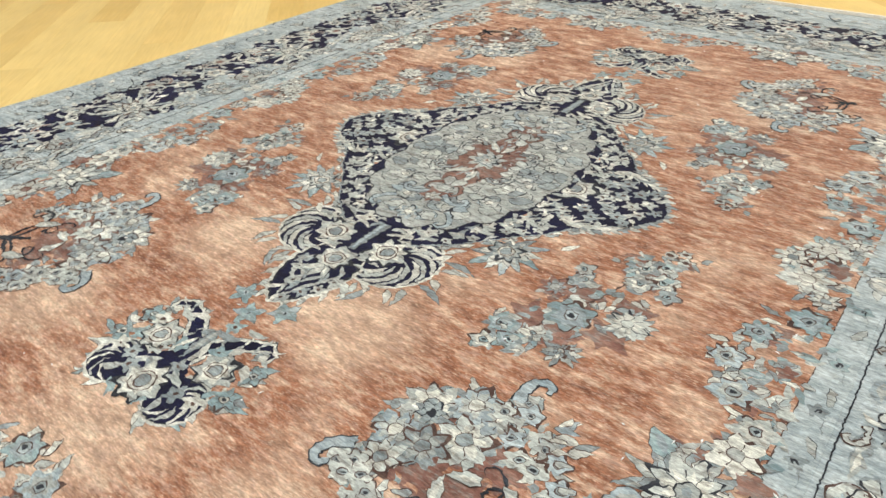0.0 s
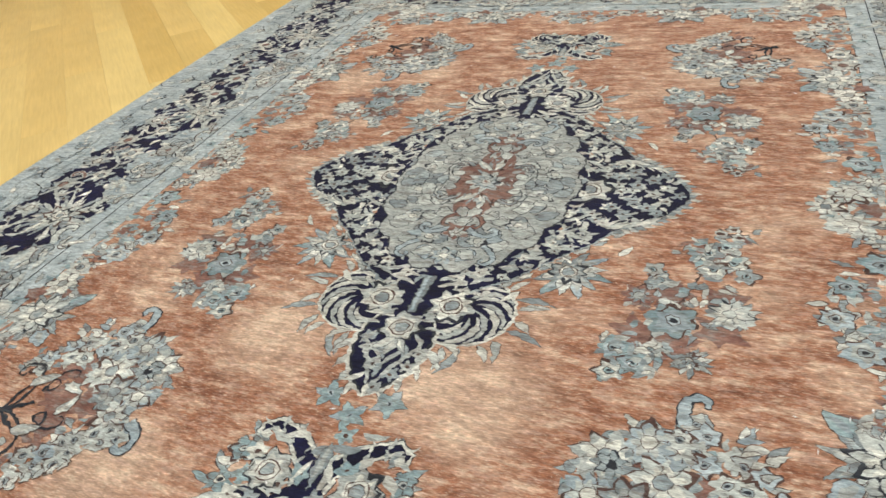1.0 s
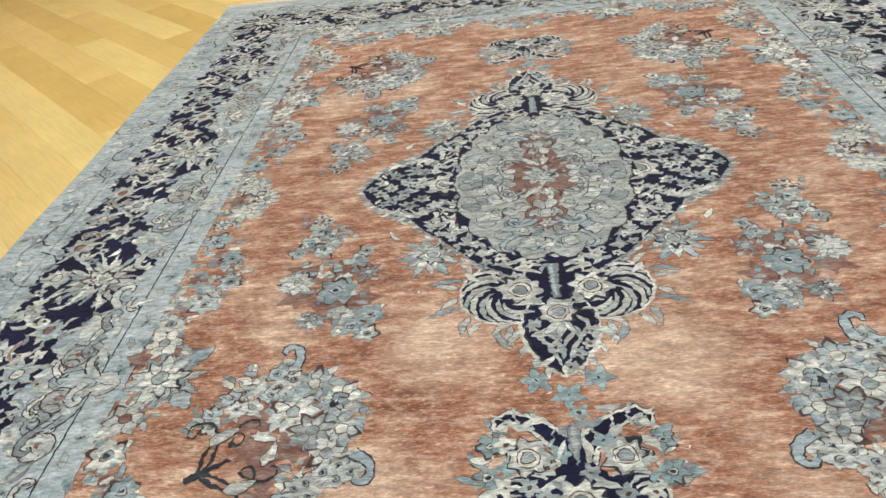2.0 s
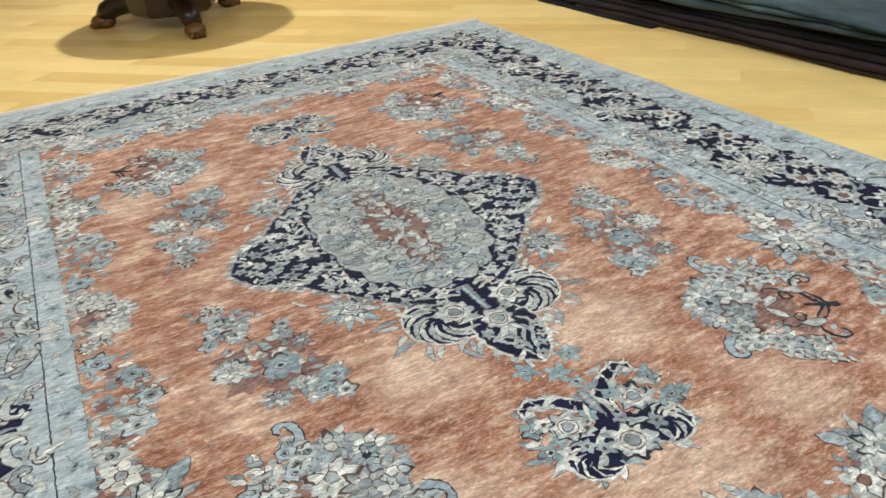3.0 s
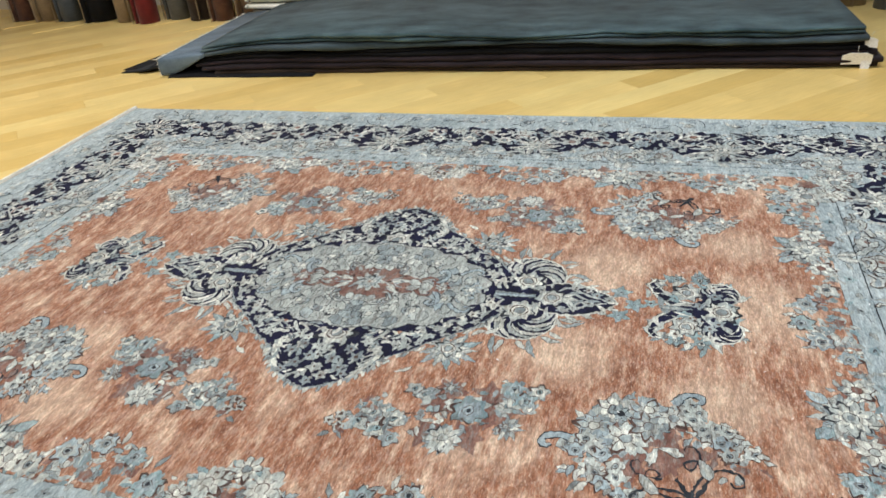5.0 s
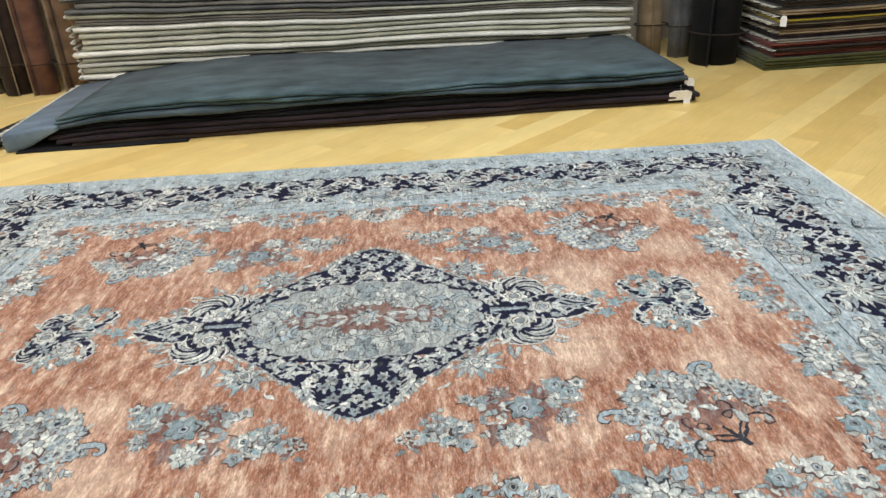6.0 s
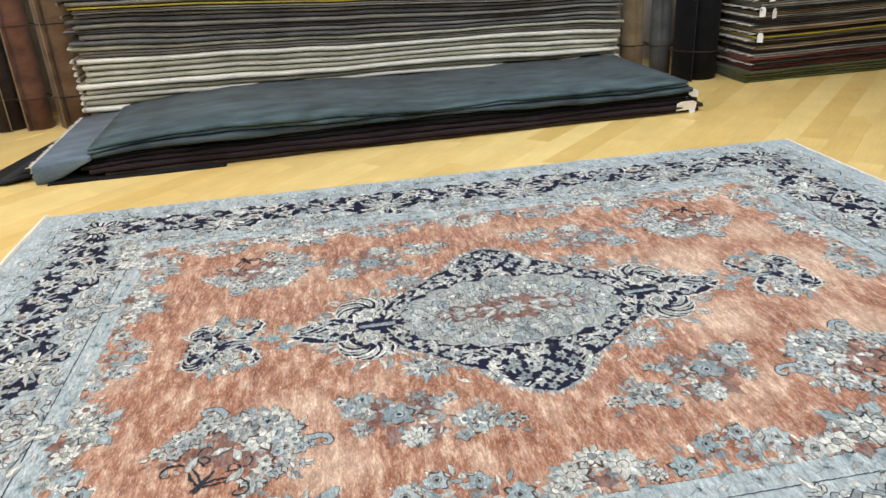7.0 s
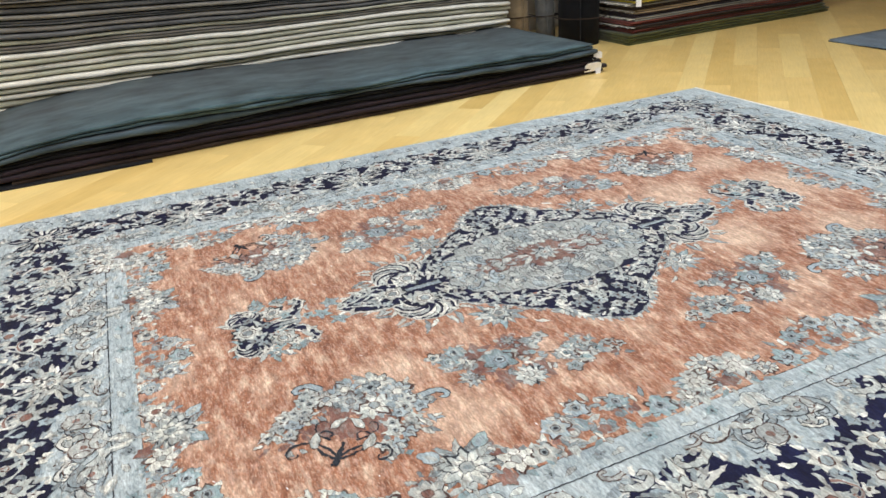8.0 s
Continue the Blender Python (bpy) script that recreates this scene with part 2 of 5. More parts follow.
class Art:
    """Flat tufted shapes laid one over the other, mirrored as the pattern repeats."""

    def __init__(self, z):
        self.v, self.f, self.m, self.z, self.top = [], [], [], z, {}
        self.rng = random.Random(int(abs(z) * 1e6) + 3)
        self.at(0, 0)

    def at(self, ox, oy, rot=0.0, sx=1, sy=1, scale=1.0, mx=1, my=1):
        self.t = (ox, oy, math.cos(rot), math.sin(rot), sx, sy, scale, mx, my)
        return self

    def poly(self, pts, mat, loose=1.0):
        ox, oy, c, s, sx, sy, k, mx, my = self.t
        raw = []
        for x, y in pts:
            x, y = x * sx * k, y * sy * k
            raw.append(((ox + c * x - s * y) * mx, (oy + s * x + c * y) * my))
        ring = list(zip(raw, raw[1:] + raw[:1]))
        lengths = [math.hypot(q[0] - p[0], q[1] - p[1]) for p, q in ring]
        step = max(0.0065, sum(lengths) / 700)
        out = []
        for (p, q), d in zip(ring, lengths):
            n = max(1, int(d / step))
            for i in range(n):
                out.append(fray(p[0] + (q[0] - p[0]) * i / n, p[1] + (q[1] - p[1]) * i / n, loose))
        area = sum(a[0] * b[1] - b[0] * a[1] for a, b in zip(out, out[1:] + out[:1]))
        if area < 0:
            out.reverse()
        xs, ys = [p[0] for p in out], [p[1] for p in out]
        cells = [(a, b) for a in range(int(min(xs) // 0.025), int(max(xs) // 0.025) + 1) for b in range(int(min(ys) // 0.025), int(max(ys) // 0.025) + 1)]
        level = 1 + max(self.top.get(q, 0) for q in cells)
        for q in cells:
            self.top[q] = level
        z = self.z + level * STEP
        i = len(self.v)
        self.v += [(x, y, z) for x, y in out]
        self.f.append(tuple(range(i, i + len(out))))
        self.m.append(SL.index(mat))

    # shapes
    def disc(self, x, y, r, mat, n=12, ry=None):
        ry = ry or r
        self.poly([(x + r * math.cos(2 * math.pi * i / n), y + ry * math.sin(2 * math.pi * i / n)) for i in range(n)], mat)

    def bloom(self, x, y, r, n, mat, rot=0.0, depth=0.3, tip=1.0):
        """A flower's outline: n petals, pointed where tip is small, round where it is large."""
        k = n * 6
        size = [self.rng.uniform(0.84, 1.14) for _ in range(n)]
        pts = []
        for i in range(k):
            a = 2 * math.pi * i / k
            p = int(round(n * a / (2 * math.pi))) % n
            rr = r * (1.08 - depth * 1.35 * abs(math.sin(n * a / 2)) ** tip) * size[p]
            pts.append((x + rr * math.cos(a + rot), y + rr * math.sin(a + rot)))
        self.poly(pts, mat)

    def foliage(self, x, y, r, n, mats=("slate", "mist", "aqua", "cream", "slate")):
        """Ragged small leaves bursting out behind a flower."""
        q = self.rng
        a0 = q.random() * 6.3
        for i in range(n):
            a = a0 + 2 * math.pi * (i + q.uniform(-0.3, 0.3)) / n
            self.leaf(x + r * 0.5 * math.cos(a), y + r * 0.5 * math.sin(a), a + q.uniform(-0.6, 0.6), r * q.uniform(0.55, 0.85), r * q.uniform(0.4, 0.62), q.choice(mats), q.uniform(-0.9, 0.9), q.choice(("umber", None, "ink")), 0.0025, False)

    def thicket(self, inside, box, n, l, w, mats, line=None, flow=None):
        """Small leaves strewn where inside(x, y) holds."""
        q = self.rng
        for _ in range(n):
            x, y = q.uniform(box[0], box[1]), q.uniform(box[2], box[3])
            if inside(x, y):
                a = flow(x, y) + q.uniform(-0.7, 0.7) if flow else q.random() * 6.3
                self.leaf(x, y, a, l * q.uniform(0.6, 1.3), w * q.uniform(0.7, 1.3), q.choice(mats), q.uniform(-1.3, 1.3), line, 0.0022)

    def filigree(self, inside, box, gap, mats=("mist", "cream", "mist", "slate"), size=1.0, seed=1, flow=None, stars=0.3):
        """Close-set curved white leaves and tiny stars that leave only crooked gaps of the ground."""
        q = random.Random(seed)
        taken = {}
        tries = int((box[1] - box[0]) * (box[3] - box[2]) / gap ** 2 * 5)
        for k in range(tries):
            x, y = q.uniform(box[0], box[1]), q.uniform(box[2], box[3])
            cx, cy = int(x // gap), int(y // gap)
            if not inside(x, y) or any((x - a) ** 2 + (y - b) ** 2 < gap * gap for i in (-1, 0, 1) for j in (-1, 0, 1) for a, b in taken.get((cx + i, cy + j), ())):
                continue
            taken.setdefault((cx, cy), []).append((x, y))
            a = (flow(x, y) + q.uniform(-0.6, 0.6)) if flow else q.random() * 6.3
            g = size * gap / 0.03
            if q.random() < stars:
                self.bloom(x, y, 0.019 * g, 5, q.choice(mats), a, 0.36, 1.4)
                self.disc(x, y, 0.004 * g, "umber", 6)
            else:
                l, b = 0.044 * g * q.uniform(0.8, 1.25), q.choice((-1, 1)) * q.uniform(0.8, 1.9)
                self.leaf(x - 0.4 * l * math.cos(a), y - 0.4 * l * math.sin(a), a, l, 0.0135 * g * q.uniform(0.8, 1.3), q.choice(mats), b, None)

    def stroke(self, pts, w0, w1, mat, wm=None):
        """A band along a line, w0 wide at its start, wm in the middle and w1 at its end."""
        left, right = [], []
        for i, p in enumerate(pts):
            a, b = pts[max(i - 1, 0)], pts[min(i + 1, len(pts) - 1)]
            dx, dy = b[0] - a[0], b[1] - a[1]
            d = math.hypot(dx, dy) or 1
            t = i / (len(pts) - 1)
            w = (w0 + (w1 - w0) * t) / 2
            if wm:
                w += (wm / 2 - (w0 + w1) / 4) * math.sin(math.pi * t)
            left.append((p[0] - dy / d * w, p[1] + dx / d * w))
            right.append((p[0] + dy / d * w, p[1] - dx / d * w))
        self.poly(left + right[::-1], mat)

    def leaf(self, x, y, a, l, w, mat, bend=0.0, line="ink", edge=0.004, inner=True):
        def shape(l, w, off):
            up, lo = [], []
            n = 6
            for i in range(n + 1):
                t = i / n
                ang = a + bend * t
                cx = x + (l * t - off) * math.cos(a + bend * t * 0.5)
                cy = y + (l * t - off) * math.sin(a + bend * t * 0.5)
                h = w * max(0.0, math.sin(math.pi * min(1, t ** 0.8))) ** 0.9 * (1 - 0.12 * t) / 2
                up.append((cx - math.sin(ang) * h, cy + math.cos(ang) * h))
                lo.append((cx + math.sin(ang) * h, cy - math.cos(ang) * h))
            return up + lo[-2:0:-1]
        if line:
            self.poly(shape(l + edge * 1.2, w + edge * 1.15, edge * 0.6), line)
        self.poly(shape(l, w, 0), mat)
        if inner and l > 0.05 and w > 0.024 and mat in LIGHTER:
            self.poly(shape(l * 0.7, w * 0.42, -l * 0.1), LIGHTER[mat])

    def flower(self, x, y, r, n, mat, heart="cream", eye=None, rot=0.0, line="ink", edge=0.004, depth=0.36, cuts=True):
        """A blossom with thinly outlined, ragged petals round a ringed heart."""
        if r > 0.028:
            self.foliage(x, y, r, 5 if r < 0.05 else 7)
        if line:
            self.bloom(x + edge * 0.4, y - edge * 0.4, r + edge * 0.5, n, line, rot, depth * 0.8, 1.5)
        self.bloom(x, y, r, n, mat, rot, depth * 0.8, 1.45)
        if r > 0.03 and mat in LIGHTER:
            self.bloom(x, y, r * 0.7, n, LIGHTER[mat], rot + 0.15, depth * 0.85, 1.3)
        if line and cuts:
            for i in range(n):
                a = rot + 2 * math.pi * (i + 0.5) / n
                self.stroke([(x + r * 0.3 * math.cos(a), y + r * 0.3 * math.sin(a)), (x + r * 0.7 * math.cos(a + 0.1), y + r * 0.7 * math.sin(a + 0.1))], 0.001, edge * 0.7, line)
        if line:
            self.disc(x, y, r * 0.30 + edge * 0.6, line, 10)
        self.disc(x, y, r * 0.30, heart, 10)
        if eye:
            self.disc(x, y, r * 0.16, eye, 8)

    def rosette(self, x, y, r, n=8, rot=0.2, heart="cream", mat="mist"):
        """A white rosette with a big ringed oval heart, as in the pendants."""
        self.bloom(x, y, r + 0.004, n, "ink", rot, 0.22, 1.3)
        self.bloom(x, y, r, n, mat, rot, 0.22, 1.3)
        self.bloom(x, y, r * 0.86, n, "cream" if mat == "mist" else "mist", rot, 0.28, 1.3)
        self.disc(x, y, r * 0.56, "umber", 14)
        self.disc(x, y, r * 0.50, heart, 14)
        self.disc(x, y, r * 0.37, "umber", 12)
        self.disc(x, y, r * 0.32, "slate", 12)

    def volute(self, x, y, r, a0, a1, hand, n=7, turn=1.25, ground="navy", rim="cream"):
        """A rolled acanthus: a round of navy striped by white crescents that swirl in from its rim."""
        self.disc(x, y, r + 0.010, rim, 26)
        self.disc(x, y, r + 0.002, "ink", 26)
        self.disc(x, y, r, ground, 26)
        for i in range(n):
            th = a0 + (a1 - a0) * i / (n - 1)
            k = 0.62 + 0.1 * (i % 2)
            pts = [(x + r * (1.0 - k * t / 8) * math.cos(th + hand * turn * (t / 8) ** 0.8), y + r * (1.0 - k * t / 8) * math.sin(th + hand * turn * (t / 8) ** 0.8)) for t in range(9)]
            self.stroke(pts, r * 0.06, r * 0.02, "mist" if i % 2 else "cream", r * 0.135)

    def palmette(self, x, y, a, r, mats=("mist", "sky", "cream"), line="ink", n=7):
        """A big half-open blossom seen from the side, ragged with layered petals."""
        n = n + 4
        for k in range(n):
            t = (k / (n - 1) - 0.5) * 4.0
            self.leaf(x, y, a + t + self.rng.uniform(-0.15, 0.15), r * (1.2 - 0.12 * abs(t)) * self.rng.uniform(0.85, 1.1), r * 0.34, mats[k % 2], bend=0.4 * (1 if t > 0 else -1), line=line, edge=0.0028)
        for k in range(7):
            t = (k / 6 - 0.5) * 3.4
            self.leaf(x, y, a + t, r * 0.8, r * 0.28, mats[(k + 1) % 3], 0.2, line, 0.0022)
        self.flower(x, y, r * 0.42, 9, mats[0], mats[2], "slate", a, line)

    def curl(self, x, y, a, size, w, mat, hand=1, turns=1.1, line=None):
        """A tendril that runs out and rolls in on itself."""
        pts = []
        n = 20
        px, py, ang = x, y, a
        for i in range(n + 1):
            t = i / n
            pts.append((px, py))
            ang += hand * (0.05 + 2 * math.pi * turns / n * 1.6 * t ** 1.2)
            st = size / n * 2.6 * (1 - 0.72 * t)
            px += st * math.cos(ang)
            py += st * math.sin(ang)
        if line:
            self.stroke(pts, w + 0.007, w * 0.5 + 0.006, line)
        self.stroke(pts, w, w * 0.5, mat)

    def fan(self, x, y, r0, r1, a0, a1, n, w, mat, bend=0.6, line=None):
        for i in range(n):
            a = a0 + (a1 - a0) * (i + 0.5) / n
            self.leaf(x + r0 * math.cos(a), y + r0 * math.sin(a), a - bend * 0.35, (r1 - r0), w, mat, bend=bend, line=line, edge=0.003)

    def link(self, name, parent, label=""):
        me = bpy.data.meshes.new(name)
        me.from_pydata(self.v, [], self.f)
        for s in SL:
            me.materials.append(M[s])
        me.polygons.foreach_set("material_index", self.m)
        me.update()
        ob = new(name, me)
        ob.parent = parent
        return tagged(ob, label, kind="stuff")


rug = tagged(new("rug"), "large worn terracotta oriental rug with navy medallion on oak floor", "rug")
rng = random.Random(4)


def slab(name, x, y, z0, z1, mat, wob=0.0, label=""):
    """A sheet of pile whose edge wanders a little, as hand-knotted edges do."""
    bm = bmesh.new()
    n = 40
    ring = []
    for (ax, ay), (bx, by) in (((-x, -y), (x, -y)), ((x, -y), (x, y)), ((x, y), (-x, y)), ((-x, y), (-x, -y))):
        for i in range(n):
            t = i / n
            px, py = ax + (bx - ax) * t, ay + (by - ay) * t
            k = wob * noise.noise((px * 1.7, py * 1.7, 3.0)) * min(1, 8 * t, 8 * (1 - t))
            ring.append((px + (k if ax == bx else 0), py + (k if ay == by else 0)))
    lo = [bm.verts.new((px * 1.001, py * 1.001, z0)) for px, py in ring]
    hi = [bm.verts.new((px, py, z1)) for px, py in ring]
    for i in range(len(ring)):
        j = (i + 1) % len(ring)
        bm.faces.new((lo[i], lo[j], hi[j], hi[i]))
    bm.faces.new(hi)
    bm.faces.new(lo[::-1])
    return part(name, bm, mat, rug, label)


slab("foundation", RX, RY, FLOOR_Z, -0.006, M["back"], 0.02)
slab("border_ground", RX - 0.004, RY - 0.012, -0.006, -0.0032, M["guard"], 0.02, "faded grey-blue border ground")
slab("inner_guard", FX + 0.075, FY + 0.075, -0.0031, -0.0022, M["guard"], 0.006, "light blue guard band")
slab("field_ground", FX, FY, -0.0021, -0.0012, M["field"], 0.004, "worn terracotta field with pale abrash")
for s in (-1, 1):
    part("end_binding", tube_bm([(-RX + 2 * RX * i / 40, s * (RY + 0.004 + 0.02 * noise.noise(((-RX + 2 * RX * i / 40) * 1.7, s * RY * 1.7, 3.0)) * min(1, i / 5, (40 - i) / 5)), -0.002 if s > 0 else -0.006) for i in range(41)], [0.015 if s > 0 else 0.0055] * 41, 6), M["bind"], rug, "cream overcast end binding")

# -- border --
border = Art(-0.0021)


def side(u_half, centres, place):
    """One side of the border in its own frame: u along it, v outward from the field."""
    r = random.Random(11)
    place(0, 0)

    def line(v, w, mat):
        n = int(2 * (u_half + v) / 0.3) + 1
        for i in range(n):
            e, f = -u_half - v + 2 * (u_half + v) * i / n, -u_half - v + 2 * (u_half + v) * (i + 1) / n
            border.poly([(e, v), (f, v), (f, v + w), (e, v + w)], mat, 0.45)

    def spread(e):
        return min(abs(e - c) for c in centres)
    line(-0.004, 0.007, "umber")
    line(0.086, 0.0035, "ink")
    line(0.545, 0.0035, "slate")
    # small sprigs in the inner guard
    u = -u_half
    k = 0
    while u < u_half:
        if k % 2:
            border.leaf(u, 0.045, r.choice((0.3, 2.9)), 0.055, 0.02, "mist", r.uniform(-0.6, 0.6), "ink", 0.002)
        else:
            border.flower(u, 0.04, 0.021, 5, r.choice(("aqua", "slate")), "ink", None, r.random() * 6, "slate", 0.003, 0.4, False)
            border.stroke([(u, 0.04), (u + 0.03, 0.055), (u + 0.06, 0.06)], 0.004, 0.002, "slate")
        u += r.uniform(0.075, 0.12)
        k += 1
    # grey clouding of the scroll ground
    border.thicket(lambda x, y: True, (-u_half - 0.1, u_half + 0.1, 0.11, 0.24), int(u_half * 70), 0.09, 0.034, ("mist", "mist", "slate", "sky"), None, lambda x, y: 0.0)
    # navy ground of the vine, bayed out round each great rosette
    L = u_half + 0.30
    n = int(L / 0.015)
    lo, hi = [], []
    for i in range(-n, n + 1):
        u = i * 0.015
        d = spread(u)
        lo.append((u, 0.272 - 0.135 * math.exp(-(d / 0.19) ** 2) + 0.022 * math.sin(u * 29 + 2) + 0.013 * math.sin(u * 61)))
        hi.append((u, 0.500 + 0.016 * math.sin(u * 31 + 1) + 0.01 * math.sin(u * 83)))
    border.poly(lo + hi[::-1], "navy")
    border.filigree(lambda x, y: 0.20 < y < 0.505 and abs(x) < u_half + y, (-L - 0.15, L + 0.15, 0.20, 0.505), 0.047, ("mist", "cream", "mist", "slate", "sky"), 0.8, 5, None, 0.45)
    # the vine and its leaves
    vine = [(i * 0.012, 0.385 + 0.062 * math.sin(i * 0.012 * 2 * math.pi / 0.31)) for i in range(int(-L / 0.012), int(L / 0.012) + 1)]
    for i in range(0, len(vine) - 40, 39):
        border.stroke(vine[i:i + 40], 0.011, 0.011, "mist")
    for i in range(2, len(vine) - 2, 4):
        x, y = vine[i]
        if spread(x) > 0.09 or y > 0.37:
            s = 1 if i % 2 else -1
            border.leaf(x, y, s * r.uniform(0.5, 1.5) + (math.pi if r.random() < 0.4 else 0), r.uniform(0.038, 0.066), r.uniform(0.013, 0.02), r.choice(("mist", "cream", "slate", "mist", "sky")), s * r.uniform(-1.3, 0.4), None)
    # its two edges are broken by pale leaves and hooks
    for edge_, lean in ((lo, -1), (hi, 1)):
        for i in range(3, len(edge_) - 3, 2):
            x, y = edge_[i]
            border.leaf(x, y - lean * 0.012, lean * r.uniform(0.3, 2.8), r.uniform(0.03, 0.05), r.uniform(0.014, 0.024), r.choice(("mist", "slate", "cream", "sky")), r.uniform(-1.2, 1.2), None)
    # blossoms of the vine
    k = 0
    u = -L + 0.05
    while u < L - 0.03:
        top = 0.44 if k % 2 else 0.335
        if spread(u) > 0.13 or top > 0.4:
            q = r.uniform(0.044, 0.06)
            border.bloom(u, top, q, r.choice((6, 7, 8)), r.choice(("mist", "slate", "mist")), r.random() * 6, 0.36, 1.2)
            border.bloom(u, top, q * 0.76, 6, r.choice(("cream", "mist", "sky")), r.random() * 6, 0.32, 1.2)
            border.disc(u, top, q * 0.36, "umber", 10)
            border.disc(u, top, q * 0.29, r.choice(("cream", "slate", "rose")), 10)
        if k % 3 == 1 and spread(u) > 0.1:
            border.curl(u + 0.05, 0.39, r.choice((0.5, 2.6)), 0.075, 0.009, "rose", r.choice((-1, 1)), line="mist")
        u += r.uniform(0.075, 0.1)
        k += 1
    # great rosettes with a burst of white petals
    for c in centres:
        for i in range(22):
            a = 2 * math.pi * i / 22
            border.leaf(c + 0.05 * math.cos(a), 0.275 + 0.05 * math.sin(a), a + 0.12 * math.sin(i * 2.2), 0.085 + 0.025 * math.sin(i * 1.7), 0.019, ("cream", "mist", "slate")[i % 3], 0.3 * math.sin(i), None)
        border.flower(c, 0.275, 0.068, 9, "mist", "cream", "slate", 0.2, "umber", 0.0035)
        border.rosette(c, 0.275, 0.036, 8, 0.0)
        for s in (-1, 1):
            border.curl(c + s * 0.14, 0.165, (math.pi / 2 + s * 0.9), 0.085, 0.026, "mist", s, 0.9, line="ink")
            border.curl(c + s * 0.235, 0.155, (math.pi / 2 - s * 1.0), 0.085, 0.024, "mist", -s, 0.9, line="ink")
            border.curl(c + s * 0.10, 0.125, (math.pi / 2 - s * 1.2), 0.06, 0.012, "mist", -s, 1.0, line="umber")
            border.curl(c + s * 0.15, 0.44, (math.pi + 0.3) if s < 0 else -0.3, 0.09, 0.012, "cream", -s)
    for c in [(a + b) / 2 for a, b in zip(centres, centres[1:])]:
        for s in (-1, 1):
            border.leaf(c, 0.02, math.pi / 2 - s * 0.55, 0.10, 0.045, "mist", s * 0.5, "ink", 0.004)
            border.curl(c + s * 0.02, 0.10, math.pi / 2 - s * 1.1, 0.11, 0.03, "mist", s, 0.95, line="ink")
            border.curl(c + s * 0.07, 0.10, math.pi / 2 - s * 1.3, 0.12, 0.022, "slate", s, 0.9, line="ink")
            border.curl(c + s * 0.03, 0.20, math.pi / 2 - s * 0.6, 0.07, 0.014, "cream", -s, 1.0, line="ink")
    # brown-ringed rounds and hooked scrolls between them, on the grey ground
    u = -u_half - 0.12
    k = 0
    while u < u_half + 0.12:
        if spread(u) > 0.25:
            v = 0.165 + 0.03 * math.sin(k * 2.0)
            if k % 2:
                border.disc(u, v, 0.045, "umber", 16)
                border.disc(u, v, 0.041, "mist", 16)
                border.curl(u - 0.025, v - 0.02, 0.9, 0.045, 0.004, "umber", 1, 1.1)
                border.disc(u + 0.006, v, 0.012, "rose", 8)
            else:
                for s in (-1, 1):
                    border.curl(u + s * 0.012, v - 0.03, math.pi / 2 - s * 0.7, 0.075, 0.022, ("mist", "slate")[k % 4 // 2], -s, 0.95, line="ink" if k % 4 else "umber")
            for _ in range(2):
                border.leaf(u + r.uniform(-0.05, 0.05), 0.10 + r.uniform(0, 0.02), r.choice((0.4, 2.7)), r.uniform(0.05, 0.075), 0.02, r.choice(("mist", "sky")), r.uniform(-0.8, 0.8), "slate", 0.002)
            border.curl(u + 0.03, v, r.random() * 6.3, 0.07, 0.0035, r.choice(("umber", "ink")), r.choice((-1, 1)), 0.9)
        u += r.uniform(0.07, 0.09)
        k += 1
    # small vine in the outer guard
    u = -u_half - 0.5
    k = 0
    while u < u_half + 0.5:
        v = 0.61 + 0.02 * math.sin(k * 1.9)
        if k % 3 == 0:
            border.flower(u, v, 0.03, 6, r.choice(("mist", "sky")), "cream", None, r.random() * 6, "ink", 0.003)
        border.curl(u, v - 0.02, r.uniform(0, 6.3), 0.11, 0.0045, "slate" if k % 2 else "ink", r.choice((-1, 1)), 0.8)
        border.leaf(u + 0.03, v + 0.03, r.uniform(0, 6.3), 0.055, 0.02, r.choice(("mist", "sky", "cream")), 0.8, "slate", 0.003)
        u += r.uniform(0.06, 0.085)
        k += 1


SIDE_LONG, SIDE_SHORT = (-1.32, -0.41, 0.41, 1.32), (-0.88, 0.03, 0.9)
side(FY, SIDE_LONG, lambda u, v: border.at(FX, 0, -math.pi / 2))
side(FY, SIDE_LONG, lambda u, v: border.at(-FX, 0, math.pi / 2))
side(FX, SIDE_SHORT, lambda u, v: border.at(0, FY, 0, 1, 1))
side(FX, SIDE_SHORT, lambda u, v: border.at(0, -FY, math.pi))
for mx in (-1, 1):
    for my in (-1, 1):
        border.at(FX + 0.38, FY + 0.38, 0, mx=mx, my=my)
        border.bloom(0, 0, 0.15, 7, "navy", 0.4, 0.25)
        for i in range(20):
            a = 2 * math.pi * i / 20
            border.leaf(0.06 * math.cos(a), 0.06 * math.sin(a), a + 0.4, 0.09 + 0.02 * math.sin(i * 1.7), 0.02, ("cream", "mist", "slate")[i % 3], -0.6, None)
        border.rosette(0, 0, 0.06, 8)
        for a in (0.4, 1.2, 2.4, 4.0, 5.4):
            border.flower(0.2 * math.cos(a), 0.2 * math.sin(a), 0.042, 6, "slate", "cream", None, a)
border.link("border_blossoms", rug, "grey, cream and navy blossoms of the border")

# -- medallion --
med = Art(-0.0011)


